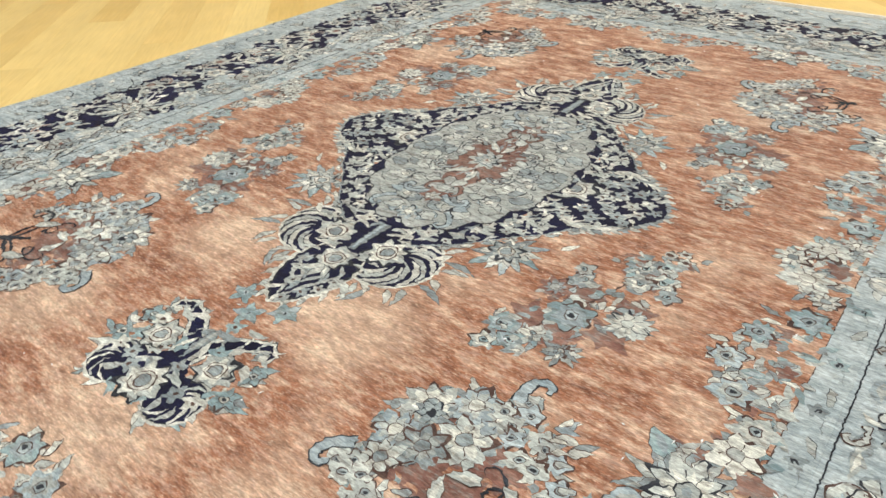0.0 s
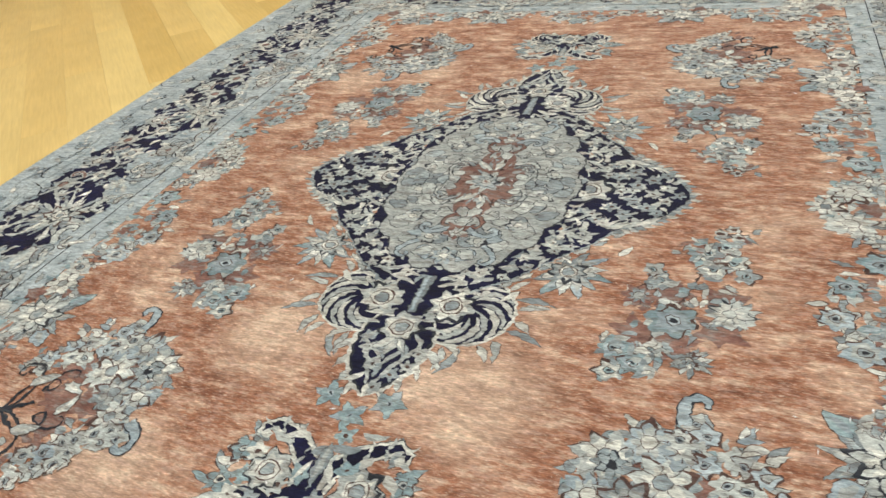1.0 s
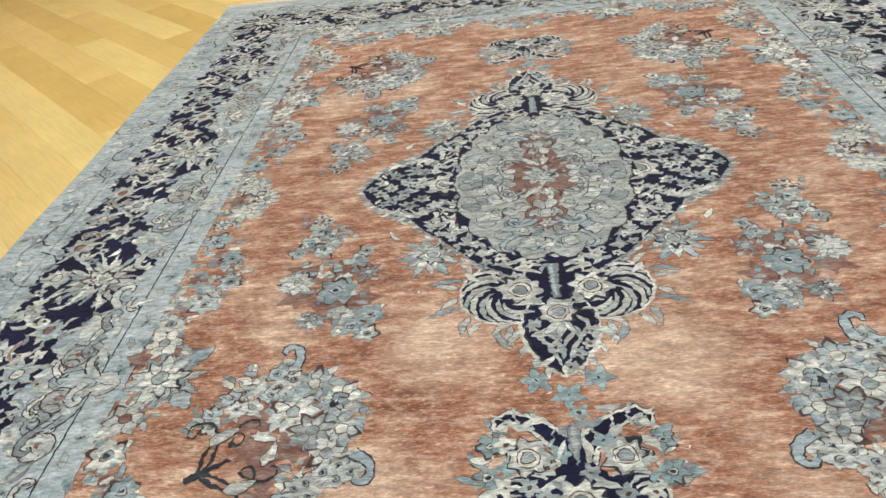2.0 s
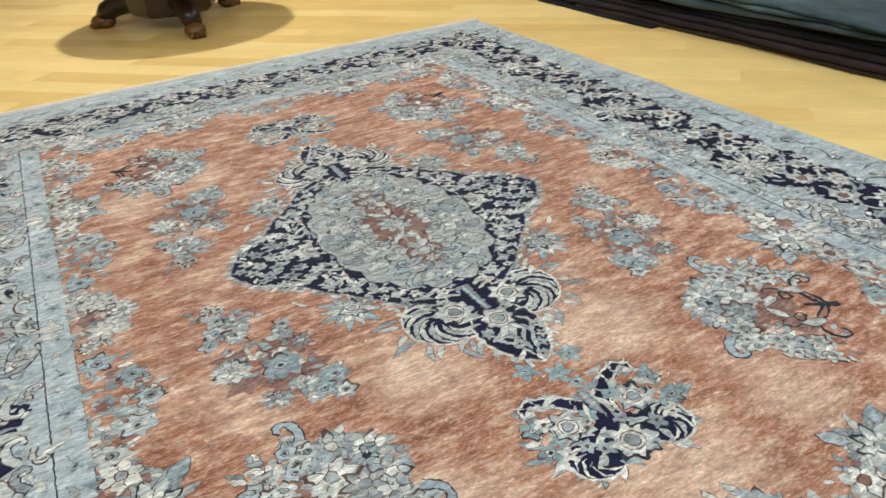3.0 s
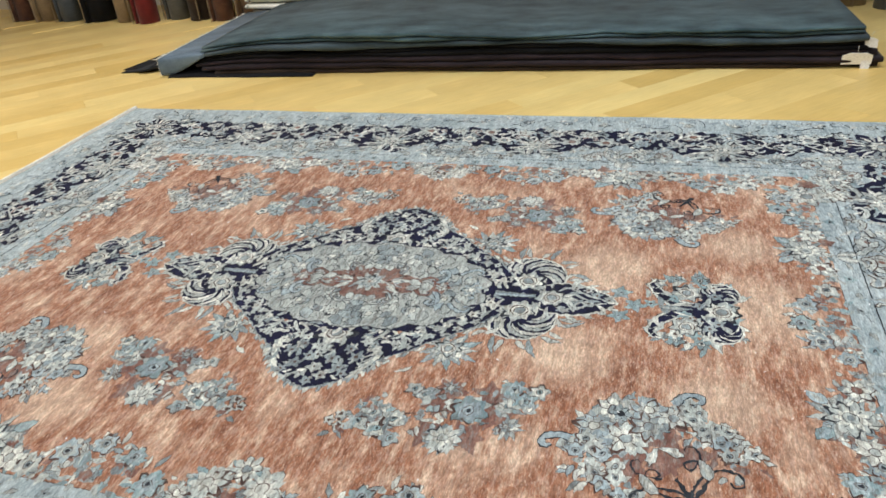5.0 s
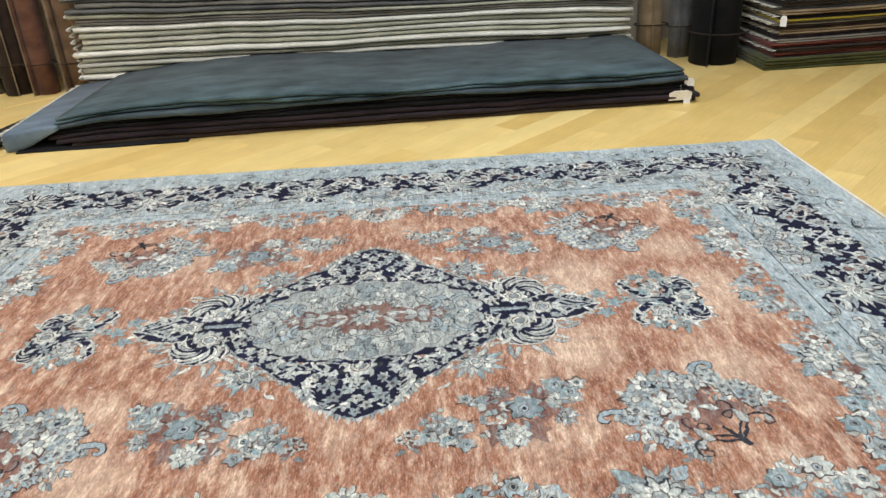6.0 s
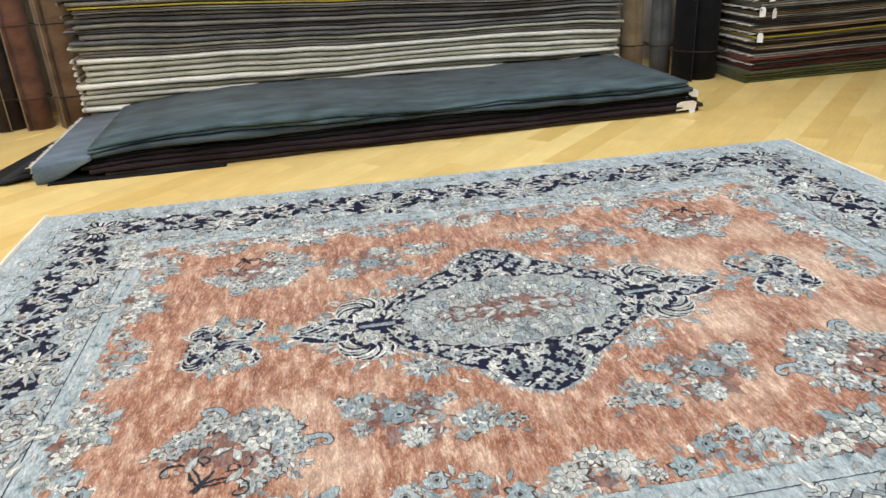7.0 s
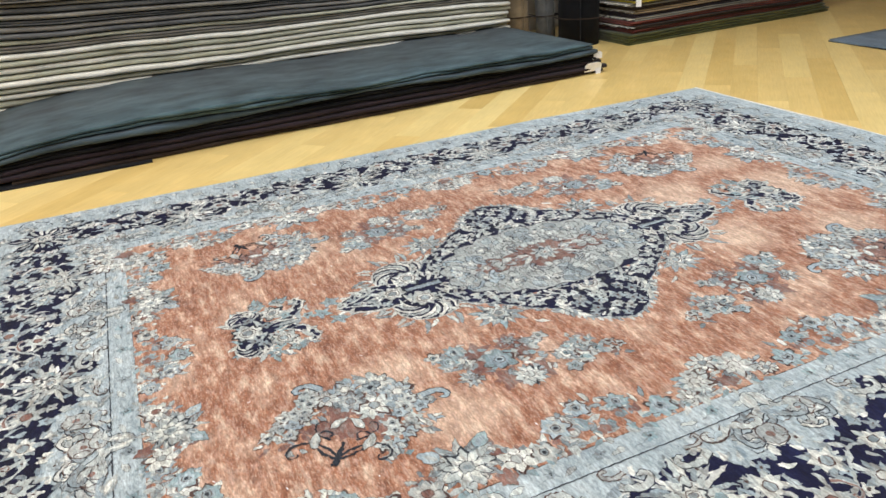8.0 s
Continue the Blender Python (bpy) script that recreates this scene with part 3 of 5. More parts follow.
def scallop(hx, hy, n, amp, rot=0.0, k=96, p=1.0):
    pts = []
    for i in range(k):
        a = 2 * math.pi * i / k
        s = 1 + amp * abs(math.cos(n * a / 2 + rot))
        c, d = math.cos(a), math.sin(a)
        pts.append((hx * s * math.copysign(abs(c) ** p, c), hy * s * math.copysign(abs(d) ** p, d)))
    return pts


def lobe_h(t):
    """Half height of a lobe along its reach: narrow neck, full belly, rounded end."""
    if t < 0.3:
        return 0.7 + 0.3 * math.sin(math.pi / 2 * t / 0.3)
    q = (t - 0.3) / 0.7
    return max(0.0, 1 - q ** 2.2) ** 0.78


def spade(base_h, reach, n=26):
    """A lobe that swells from its root and closes in a point, along +x, its rim softly cusped."""
    up = []
    for i in range(n + 1):
        t = i / n
        up.append((reach * t, base_h * lobe_h(t) * (1 + 0.035 * math.cos(t * 38))))
    return up + [(x, -y) for x, y in up[-2::-1]]


def medallion_side(s):
    med.at(0.235, 0, 0, mx=s)
    med.poly(spade(0.228, 0.390), "slate")
    med.poly(spade(0.216, 0.376), "navy")
    r = random.Random(5)
    for sy in (-1, 1):
        # cusped rim: pale petals leaning along it
        for i in range(21):
            t = 0.04 + 0.95 * i / 20
            h = 0.216 * lobe_h(t)
            med.leaf(0.376 * t, sy * h * 0.985, sy * (1.5 - 1.1 * t), 0.036, 0.017, ("mist", "slate", "cream")[i % 3], sy * -0.8, "umber" if i % 2 else None, 0.0025)
        # striped acanthus along the flank, next to the oval
        for i in range(9):
            t = i / 8
            x0, y0 = 0.02 + 0.22 * t, sy * 0.2 * lobe_h((0.02 + 0.22 * t) / 0.376)
            med.stroke([(x0 + 0.075 * q / 6, y0 - sy * (0.055 * (q / 6) ** 1.6)) for q in range(7)], 0.012, 0.002, ("cream", "mist")[i % 2], 0.015)
    med.filigree(lambda x, y: 0.0 < x < 0.36 and abs(y) < 0.205 * lobe_h(x / 0.376) - 0.01 and math.hypot(x - 0.085, y) > 0.085, (0.0, 0.37, -0.22, 0.22), 0.043, seed=3, size=0.85, stars=0.5)
    # star flowers crowd the tip and thin out towards the root
    for gx, gy, gr in ((0.345, 0.0, 0.02), (0.312, 0.036, 0.022), (0.312, -0.036, 0.022), (0.275, 0.0, 0.025), (0.265, 0.078, 0.025), (0.265, -0.078, 0.025),
                       (0.225, 0.042, 0.026), (0.225, -0.042, 0.026), (0.205, 0.118, 0.026), (0.205, -0.118, 0.026), (0.165, 0.085, 0.022), (0.165, -0.085, 0.022), (0.18, 0.0, 0.022),
                       (0.12, 0.13, 0.022), (0.12, -0.13, 0.022)):
        med.bloom(gx, gy, gr * 1.12, 5, ("mist", "slate", "cream", "mist")[int(gx * 1000) % 4], abs(gy) * 40, 0.36, 1.4)
        med.disc(gx, gy, gr * 0.24, "umber", 7)
    for sy in (-1, 1):
        for gx, gy, a in ((0.30, 0.07, 0.5), (0.245, 0.105, 2.4), (0.24, 0.02, 1.2), (0.195, 0.075, 2.0), (0.16, 0.04, 2.6), (0.155, 0.14, 0.7), (0.09, 0.10, 1.0), (0.07, 0.145, 2.3), (0.29, 0.02, 0.9)):
            med.leaf(gx, sy * gy, sy * a, 0.036, 0.012, ("mist", "cream")[int(a * 10) % 2], sy * 0.9, None)
        med.curl(0.04, sy * 0.075, sy * 0.9, 0.075, 0.011, "mist", sy)
    med.rosette(0.09, 0, 0.066, 7)


def pendant(s):
    # drawn with +x pointing out along the rug's length
    med.t = (0, 0, 0.0, 1.0, 1, 1, 1.0, 1, s)
    for sy in (-1, 1):
        # loose cream petals round the outside
        for i in range(11):
            a = sy * (-0.35 + 3.0 * i / 10)
            med.leaf(0.605 + 0.135 * math.cos(a), sy * 0.128 + 0.135 * math.sin(a), a + sy * (0.45 if i % 2 else -0.2), 0.06 + 0.02 * (i % 3), 0.021, ("cream", "mist", "slate")[i % 3], sy * -0.8, "umber", 0.003)
        for i in range(5):
            med.leaf(0.715 + 0.042 * i, sy * (0.105 - 0.02 * i), sy * (1.25 - 0.14 * i), 0.09 - 0.009 * i, 0.021, ("cream", "mist")[i % 2], sy * -0.8, "umber", 0.003)
        med.volute(0.605, sy * 0.130, 0.122, sy * -0.9, sy * 2.75, sy, 10, 1.2)
    # the pointed tip
    med.t = (0, 0.655, 0.0, 1.0, 1, 1, 1.0, 1, s)
    med.poly(spade(0.104, 0.275), "cream")
    med.poly([(x - 0.002, y * 0.93) for x, y in spade(0.100, 0.268)], "ink")
    med.poly([(x - 0.004, y * 0.9) for x, y in spade(0.097, 0.262)], "navy")
    med.t = (0, 0, 0.0, 1.0, 1, 1, 1.0, 1, s)
    med.poly([(0.44, -0.10), (0.52, -0.075), (0.66, -0.09), (0.66, 0.09), (0.52, 0.075), (0.44, 0.10)], "navy")
    med.filigree(lambda x, y: 0.70 < x < 0.90 and abs(y) < 0.085 * lobe_h((x - 0.655) / 0.262), (0.74, 0.9, -0.1, 0.1), 0.036, seed=4)
    for sy in (-1, 1):
        # white strokes that frame the tip and the neck
        for (x0, y0), (x1, y1), (x2, y2), w in (((0.895, 0.006), (0.83, 0.022), (0.775, 0.062), 0.013), ((0.86, 0.012), (0.80, 0.05), (0.735, 0.075), 0.012), ((0.83, 0.0), (0.79, 0.02), (0.765, 0.045), 0.012),
                                               ((0.77, 0.08), (0.735, 0.07), (0.715, 0.045), 0.012), ((0.665, 0.035), (0.645, 0.075), (0.66, 0.12), 0.016), ((0.69, 0.06), (0.685, 0.095), (0.705, 0.125), 0.013),
                                               ((0.53, 0.035), (0.50, 0.075), (0.505, 0.14), 0.017), ((0.50, 0.03), (0.47, 0.07), (0.465, 0.125), 0.015), ((0.535, 0.075), (0.525, 0.12), (0.545, 0.165), 0.014)):
            pts = [((1 - t) ** 2 * x0 + 2 * t * (1 - t) * x1 + t * t * x2, sy * ((1 - t) ** 2 * y0 + 2 * t * (1 - t) * y1 + t * t * y2)) for t in (q / 7 for q in range(8))]
            med.stroke(pts, 0.004, 0.003, "cream" if w > 0.0135 else "mist", w)
        med.rosette(0.597, sy * 0.094, 0.058, 8)
        med.bloom(0.645, sy * 0.055, 0.022, 5, "mist", 0.4, 0.4, 0.9)
    # stem
    med.stroke([(0.47, 0), (0.52, 0), (0.64, 0)], 0.042, 0.026, "ink")
    med.stroke([(0.47, 0), (0.52, 0), (0.64, 0)], 0.036, 0.020, "slate")
    med.stroke([(0.47, 0.006), (0.56, 0.004), (0.63, 0.0)], 0.01, 0.008, "sky")
    med.rosette(0.697, 0, 0.052, 7)
    for a in (-0.75, 0.0, 0.75):
        med.leaf(0.735, 0, a, 0.062, 0.026, "mist", 0.0, "ink", 0.003)
    med.leaf(0.82, 0, 0, 0.05, 0.014, "slate", 0, None)
    med.leaf(0.885, 0, 0, 0.045, 0.012, "cream", 0, None)


for s in (-1, 1):
    medallion_side(s)
for s in (-1, 1):
    pendant(s)


def shoulder(mx, my):
    """The navy band between lobe and pendant, with its scrolling white leaves and the pale palmette beyond it."""
    med.at(0, 0, 0, mx=mx, my=my)
    ridge = [(0.385, 0.185), (0.345, 0.245), (0.285, 0.30), (0.235, 0.36), (0.18, 0.425), (0.09, 0.49)]
    for i in range(12):
        t = i / 11
        med.leaf(0.37 - 0.24 * t, 0.24 + 0.245 * t, 0.5 + 0.5 * t, 0.055, 0.02, ("cream", "mist", "slate")[i % 3], 0.8 if i % 2 else -0.6, "umber", 0.0025)
    med.stroke(ridge, 0.105, 0.115, "slate")
    med.stroke(ridge, 0.095, 0.105, "navy")
    for i in range(11):
        t = i / 10
        x, y = 0.375 - 0.265 * t, 0.195 + 0.285 * t
        s = 1 if i % 2 else -1
        med.stroke([(x + s * 0.036 * (1 - q / 3) * 0.8 - 0.010 * q, y + s * 0.036 * (1 - q / 3) * 0.6 + 0.006 * q + 0.01 * math.sin(q)) for q in range(7)], 0.014, 0.003, ("cream", "mist")[i % 2], 0.017)
    med.filigree(lambda x, y: abs((x - 0.2425) * 0.73 + (y - 0.3375) * 0.68) < 0.048, (0.09, 0.40, 0.17, 0.51), 0.034, seed=9, size=0.9)
    for i in range(5):
        t = (i + 0.5) / 5
        med.bloom(0.375 - 0.265 * t, 0.195 + 0.285 * t, 0.02, 5, ("mist", "slate")[i % 2], i, 0.42, 0.9)
    for i in range(14):
        t = i / 13
        x, y = 0.385 - 0.26 * t + 0.045, 0.20 + 0.285 * t + 0.035
        med.leaf(x, y, 0.75 + (1.1 if i % 2 else -1.0), 0.038, 0.016, ("mist", "cream", "slate")[i % 3], 0.9 if i % 2 else -0.9, "umber", 0.002)
    # pale palmette out on the diagonal
    med.at(0.345, 0.408, 0, mx=mx, my=my)
    for k, a in enumerate((-1.3, -0.8, -0.35, 0.1, 0.55, 1.0, 1.45, 1.9, 2.5)):
        med.leaf(0, 0, a, 0.10 + 0.018 * (k % 2), 0.034, ("slate", "sky", "mist", "aqua")[k % 4], 0.25, "umber", 0.003)
    for k in range(8):
        med.leaf(0.02 * math.cos(k), 0.02 * math.sin(k), k * 0.785, 0.055, 0.026, ("mist", "cream")[k % 2], 0.2, "ink", 0.0025)
    med.rosette(0, 0, 0.045, 9, 0.1, "cream", "slate")
    med.leaf(-0.10, 0.10, 2.0, 0.06, 0.02, "cream", 0.6, "umber", 0.0025)
    med.leaf(0.11, -0.09, -0.7, 0.06, 0.02, "cream", -0.6, "umber", 0.0025)


for mx in (-1, 1):
    for my in (-1, 1):
        shoulder(mx, my)
med.at(0, 0)
med.poly(scallop(0.298, 0.468, 12, 0.05, p=0.94), "navy")
med.filigree(lambda x, y: 1.0 < (x / 0.275) ** 2 + (y / 0.44) ** 2 < 1.3, (-0.33, 0.33, -0.5, 0.5), 0.034, seed=14)
med.poly(scallop(0.275, 0.438, 18, 0.09, p=0.94), "ink")
med.poly(scallop(0.271, 0.434, 18, 0.09, p=0.94), "mist")


def oval_quarter(mx, my):
    """Rounded petals lapping over one another like scales, ring within ring."""
    r = random.Random(8)
    med.at(0, 0, 0, mx=mx, my=my, scale=0.95)
    for ring, (f, n, l, w) in enumerate(((0.93, 10, 0.068, 0.058), (0.79, 9, 0.07, 0.056), (0.66, 8, 0.066, 0.054), (0.53, 6, 0.064, 0.052), (0.41, 5, 0.056, 0.046))):
        for i in range(n):
            a = math.pi / 2 * (i + 0.5 * (ring % 2)) / n + r.uniform(-0.03, 0.03)
            x, y = 0.285 * f * math.cos(a), 0.45 * f * math.sin(a)
            out = math.atan2(y / 0.2, x / 0.09)
            hand = (-1) ** (i + ring)
            tone = r.choice(("mist", "slate", "slate", "mist", "sky" if y > 0.24 else "mist"))
            g = r.uniform(0.8, 1.15)
            med.leaf(x - 0.4 * l * math.cos(out), y - 0.4 * l * math.sin(out), out + hand * 0.45, l * g, w * g * 0.8, tone, hand * 0.7, "ink", 0.0046, False)
            if r.random() < 0.4:
                med.stroke([(x - 0.02 * math.cos(out), y - 0.02 * math.sin(out)), (x, y), (x + 0.015 * math.cos(out + hand), y + 0.015 * math.sin(out + hand))], 0.003, 0.001, "ink")
    for x, y, q in ((0.215, 0.075, 0.03), (0.17, 0.235, 0.03), (0.075, 0.335, 0.03), (0.11, 0.13, 0.026)):
        med.bloom(x, y, q + 0.003, 7, "ink", 0.3, 0.22, 1.3)
        med.bloom(x, y, q, 7, "mist", 0.3, 0.22, 1.3)
        med.disc(x, y, q * 0.5, "ink", 10)
        med.disc(x, y, q * 0.42, "cream", 10)
    med.curl(0.02, 0.26, 1.0, 0.10, 0.018, "sky", -1, line="ink")
    med.curl(0.10, 0.36, 0.5, 0.085, 0.016, "sky", 1, line="ink")
    med.curl(0.03, 0.20, 0.6, 0.07, 0.009, "rose", 1, line="umber")
    med.curl(0.13, 0.03, 0.9, 0.07, 0.012, "mist", 1, line="ink")
    med.curl(0.07, 0.10, 0.9, 0.06, 0.010, "slate", -1, line="umber")


# the reddish heart lies beneath the innermost petals
med.poly([(0.125 * math.cos(a) * (0.72 + 0.28 * abs(math.cos(2 * a))), 0.215 * math.sin(a) * (0.72 + 0.28 * abs(math.cos(2 * a)))) for a in [2 * math.pi * i / 48 for i in range(48)]], "rose")
for mx in (-1, 1):
    for my in (-1, 1):
        oval_quarter(mx, my)
for s in (-1, 1):
    med.at(0, 0, 0, my=s)
    med.flower(0, 0.40, 0.036, 7, "sky", "cream", None, 0, "ink", 0.003)
    med.bloom(0, 0.285, 0.046, 5, "rose", math.pi / 2, 0.35)
    med.flower(0, 0.285, 0.027, 6, "mist", "cream", None, 0, "umber", 0.003)
    for k, a in enumerate((0.6, 1.1, 2.04, 2.54)):
        med.leaf(0, 0.07, a, 0.095, 0.03, ("rose", "mist")[k % 2], 0.4 if a < 1.57 else -0.4, "umber", 0.0028)
med.at(0, 0)
diamond = lambda x, y: abs(x) / 0.11 + abs(y) / 0.18 < 1
med.thicket(diamond, (-0.11, 0.11, -0.18, 0.18), 70, 0.036, 0.012, ("slate", "mist", "rose", "umber", "rose"), None, lambda x, y: math.atan2(y, x))
med.fan(0, 0, 0.03, 0.085, 0, 2 * math.pi, 12, 0.022, "rose", 0.4, "umber")
med.fan(0, 0, 0.02, 0.068, 0.2, 2 * math.pi + 0.2, 9, 0.026, "mist", 0.2, "umber")
med.flower(0, 0, 0.042, 8, "slate", "cream", "rose", 0, "ink", 0.003)
med.link("medallion", rug, "navy and grey scalloped centre medallion with pendants")

# -- cartouches beyond the pendants --
for s in (-1, 1):
    art = Art(-0.0011)
    art.t = (0, 0, 0.0, 1.0, 1, 1, 1.0, 1, s)
    for x, y in ((0.985, 0.0), (0.935, 0.07), (0.935, -0.07)):
        for k in range(5):
            art.leaf(x, y, k * 1.256 + y * 5, 0.045, 0.024, ("aqua", "sky")[k % 2], 0.2, "umber", 0.0025)
        art.flower(x, y, 0.026, 5, "aqua", "sky", "ink", 0.3, None, 0.003)
    for sy in (-1, 1):
        # cream petals all round
        for i in range(14):
            a = sy * (0.1 + 2.75 * i / 13)
            art.leaf(1.18 + 0.12 * math.cos(a), sy * 0.06 + 0.12 * math.sin(a), a + 0.5 * math.sin(i * 2.1), 0.06 + 0.018 * math.sin(i * 1.3), 0.023, ("cream", "mist", "aqua", "slate")[i % 4], sy * 0.6, "umber", 0.003)
        # hooked horns towards the pendant, full volutes away from it
        horn = [(1.20, 0.012), (1.13, 0.03), (1.085, 0.075), (1.06, 0.125), (1.045, 0.165), (1.06, 0.195), (1.085, 0.19)]
        horn = [(x - 0.005, sy * y * 0.84) for x, y in horn]
        art.stroke(horn, 0.060, 0.030, "ink", 0.048)
        art.stroke(horn, 0.055, 0.025, "cream", 0.043)
        art.stroke(horn, 0.040, 0.008, "navy", 0.024)
        for i in range(6):
            x, y = horn[i][0] * 0.5 + horn[i + 1][0] * 0.5, horn[i][1] * 0.5 + horn[i + 1][1] * 0.5
            a = math.atan2(horn[i + 1][1] - horn[i][1], horn[i + 1][0] - horn[i][0])
            art.leaf(x, y, a + sy * 0.7, 0.036, 0.010, ("cream", "mist")[i % 2], sy * 0.8, None)
            art.leaf(x, y, a - sy * 2.2, 0.03, 0.009, "mist", sy * 0.8, None)
        art.disc(1.073, sy * 0.153, 0.012, "cream", 10)
        art.volute(1.262, sy * 0.105, 0.062, sy * -0.6, sy * 2.6, sy, 6, 1.1)
        art.stroke([(1.19, sy * 0.01), (1.23, sy * 0.05), (1.27, sy * 0.085)], 0.06, 0.045, "navy")
        art.leaf(1.20, sy * 0.025, sy * 0.75, 0.07, 0.018, "mist", sy * 0.6, None)
        art.rosette(1.155, sy * 0.10, 0.046, 7)
        art.flower(1.12, sy * 0.18, 0.03, 5, "aqua", "mist", "ink", 0.2, "umber", 0.003)
        art.flower(1.20, sy * 0.185, 0.03, 6, "aqua", "cream", "ink", 0.7, "umber", 0.003)
    art.stroke([(1.10, 0), (1.22, 0)], 0.062, 0.05, "navy")
    art.filigree(lambda x, y: math.hypot((x - 1.17) * 1.1, y) < 0.165, (1.02, 1.36, -0.2, 0.2), 0.04, ("mist", "cream", "slate", "aqua"), 1.0, 12)
    for sy in (-1, 1):
        art.rosette(1.155, sy * 0.10, 0.046, 7)
    art.leaf(1.06, 0, 0, 0.12, 0.028, "slate", 0, "ink", 0.003)
    for sy in (-1, 1):
        art.leaf(1.10, sy * 0.018, sy * 0.2, 0.07, 0.012, "cream", sy * 0.4, None)
    art.rosette(1.268, 0, 0.056, 8)
    art.link("cartouche", rug, "navy cross-shaped cartouche with cream leaves")


def spray(mx, my):
    """A loose bouquet beside the medallion."""
    art = Art(-0.0011)
    art.at(0, 0, 0, mx=mx, my=my)
    r = random.Random(21)
    stem = [(0.72, 0.17), (0.68, 0.3), (0.64, 0.44), (0.58, 0.6), (0.53, 0.72)]
    for x, y in ((0.70, 0.3), (0.60, 0.45), (0.72, 0.45), (0.62, 0.62), (0.54, 0.6), (0.72, 0.56)):
        art.bloom(x, y, 0.062, 6, "rose", r.random() * 6, 0.35)
    art.stroke(stem, 0.006, 0.006, "umber")
    for i in range(30):
        t = r.random()
        k = min(int(t * 4), 3)
        x = stem[k][0] + (stem[k + 1][0] - stem[k][0]) * (t * 4 - k) + r.uniform(-0.09, 0.09)
        y = stem[k][1] + (stem[k + 1][1] - stem[k][1]) * (t * 4 - k) + r.uniform(-0.04, 0.04)
        art.leaf(x, y, r.random() * 6.3, r.uniform(0.03, 0.052), r.uniform(0.012, 0.02), r.choice(("mist", "slate", "cream", "sky", "slate")), r.uniform(-0.8, 0.8), "umber", 0.003)
    for x, y in ((0.73, 0.15), (0.70, 0.175), (0.745, 0.185)):
        art.flower(x, y, 0.02, 5, "mist", "umber", None, r.random(), "umber", 0.003, cuts=False)
    for x, y, q in ((0.715, 0.235, 0.036), (0.675, 0.265, 0.036), (0.735, 0.30, 0.037), (0.69, 0.335, 0.036), (0.765, 0.35, 0.03),
                    (0.50, 0.66, 0.038), (0.545, 0.70, 0.036), (0.50, 0.735, 0.032), (0.575, 0.655, 0.034), (0.57, 0.40, 0.034), (0.55, 0.36, 0.028)):
        art.flower(x, y, q, 5, r.choice(("sky", "mist", "slate", "aqua", "mist")), "aqua", "ink", r.random() * 6, "umber", 0.004, 0.34, False)
    art.thicket(lambda x, y: abs(x - (0.79 - 0.36 * y)) < 0.075, (0.44, 0.82, 0.2, 0.72), 120, 0.042, 0.022, ("slate", "mist", "aqua", "slate", "rose"), None)
    art.thicket(lambda x, y: abs(x - (0.79 - 0.36 * y)) < 0.085, (0.44, 0.82, 0.2, 0.72), 60, 0.034, 0.016, ("mist", "slate", "cream"), "umber")
    art.flower(0.615, 0.545, 0.056, 6, "aqua", "sky", "ink", 0.3, "umber", 0.004, 0.3, False)
    art.palmette(0.735, 0.50, 0.3, 0.06, ("mist", "slate", "cream"), "umber")
    art.flower(0.735, 0.50, 0.05, 9, "mist", "mist", None, 0.1, "ink", 0.003)
    art.palmette(0.66, 0.665, 0.9, 0.05, ("slate", "mist", "cream"), "umber")
    art.flower(0.53, 0.47, 0.042, 8, "rose", "mist", None, 0.1, "umber", 0.004)
    art.link("flower_spray", rug, "spray of small blue and grey flowers")


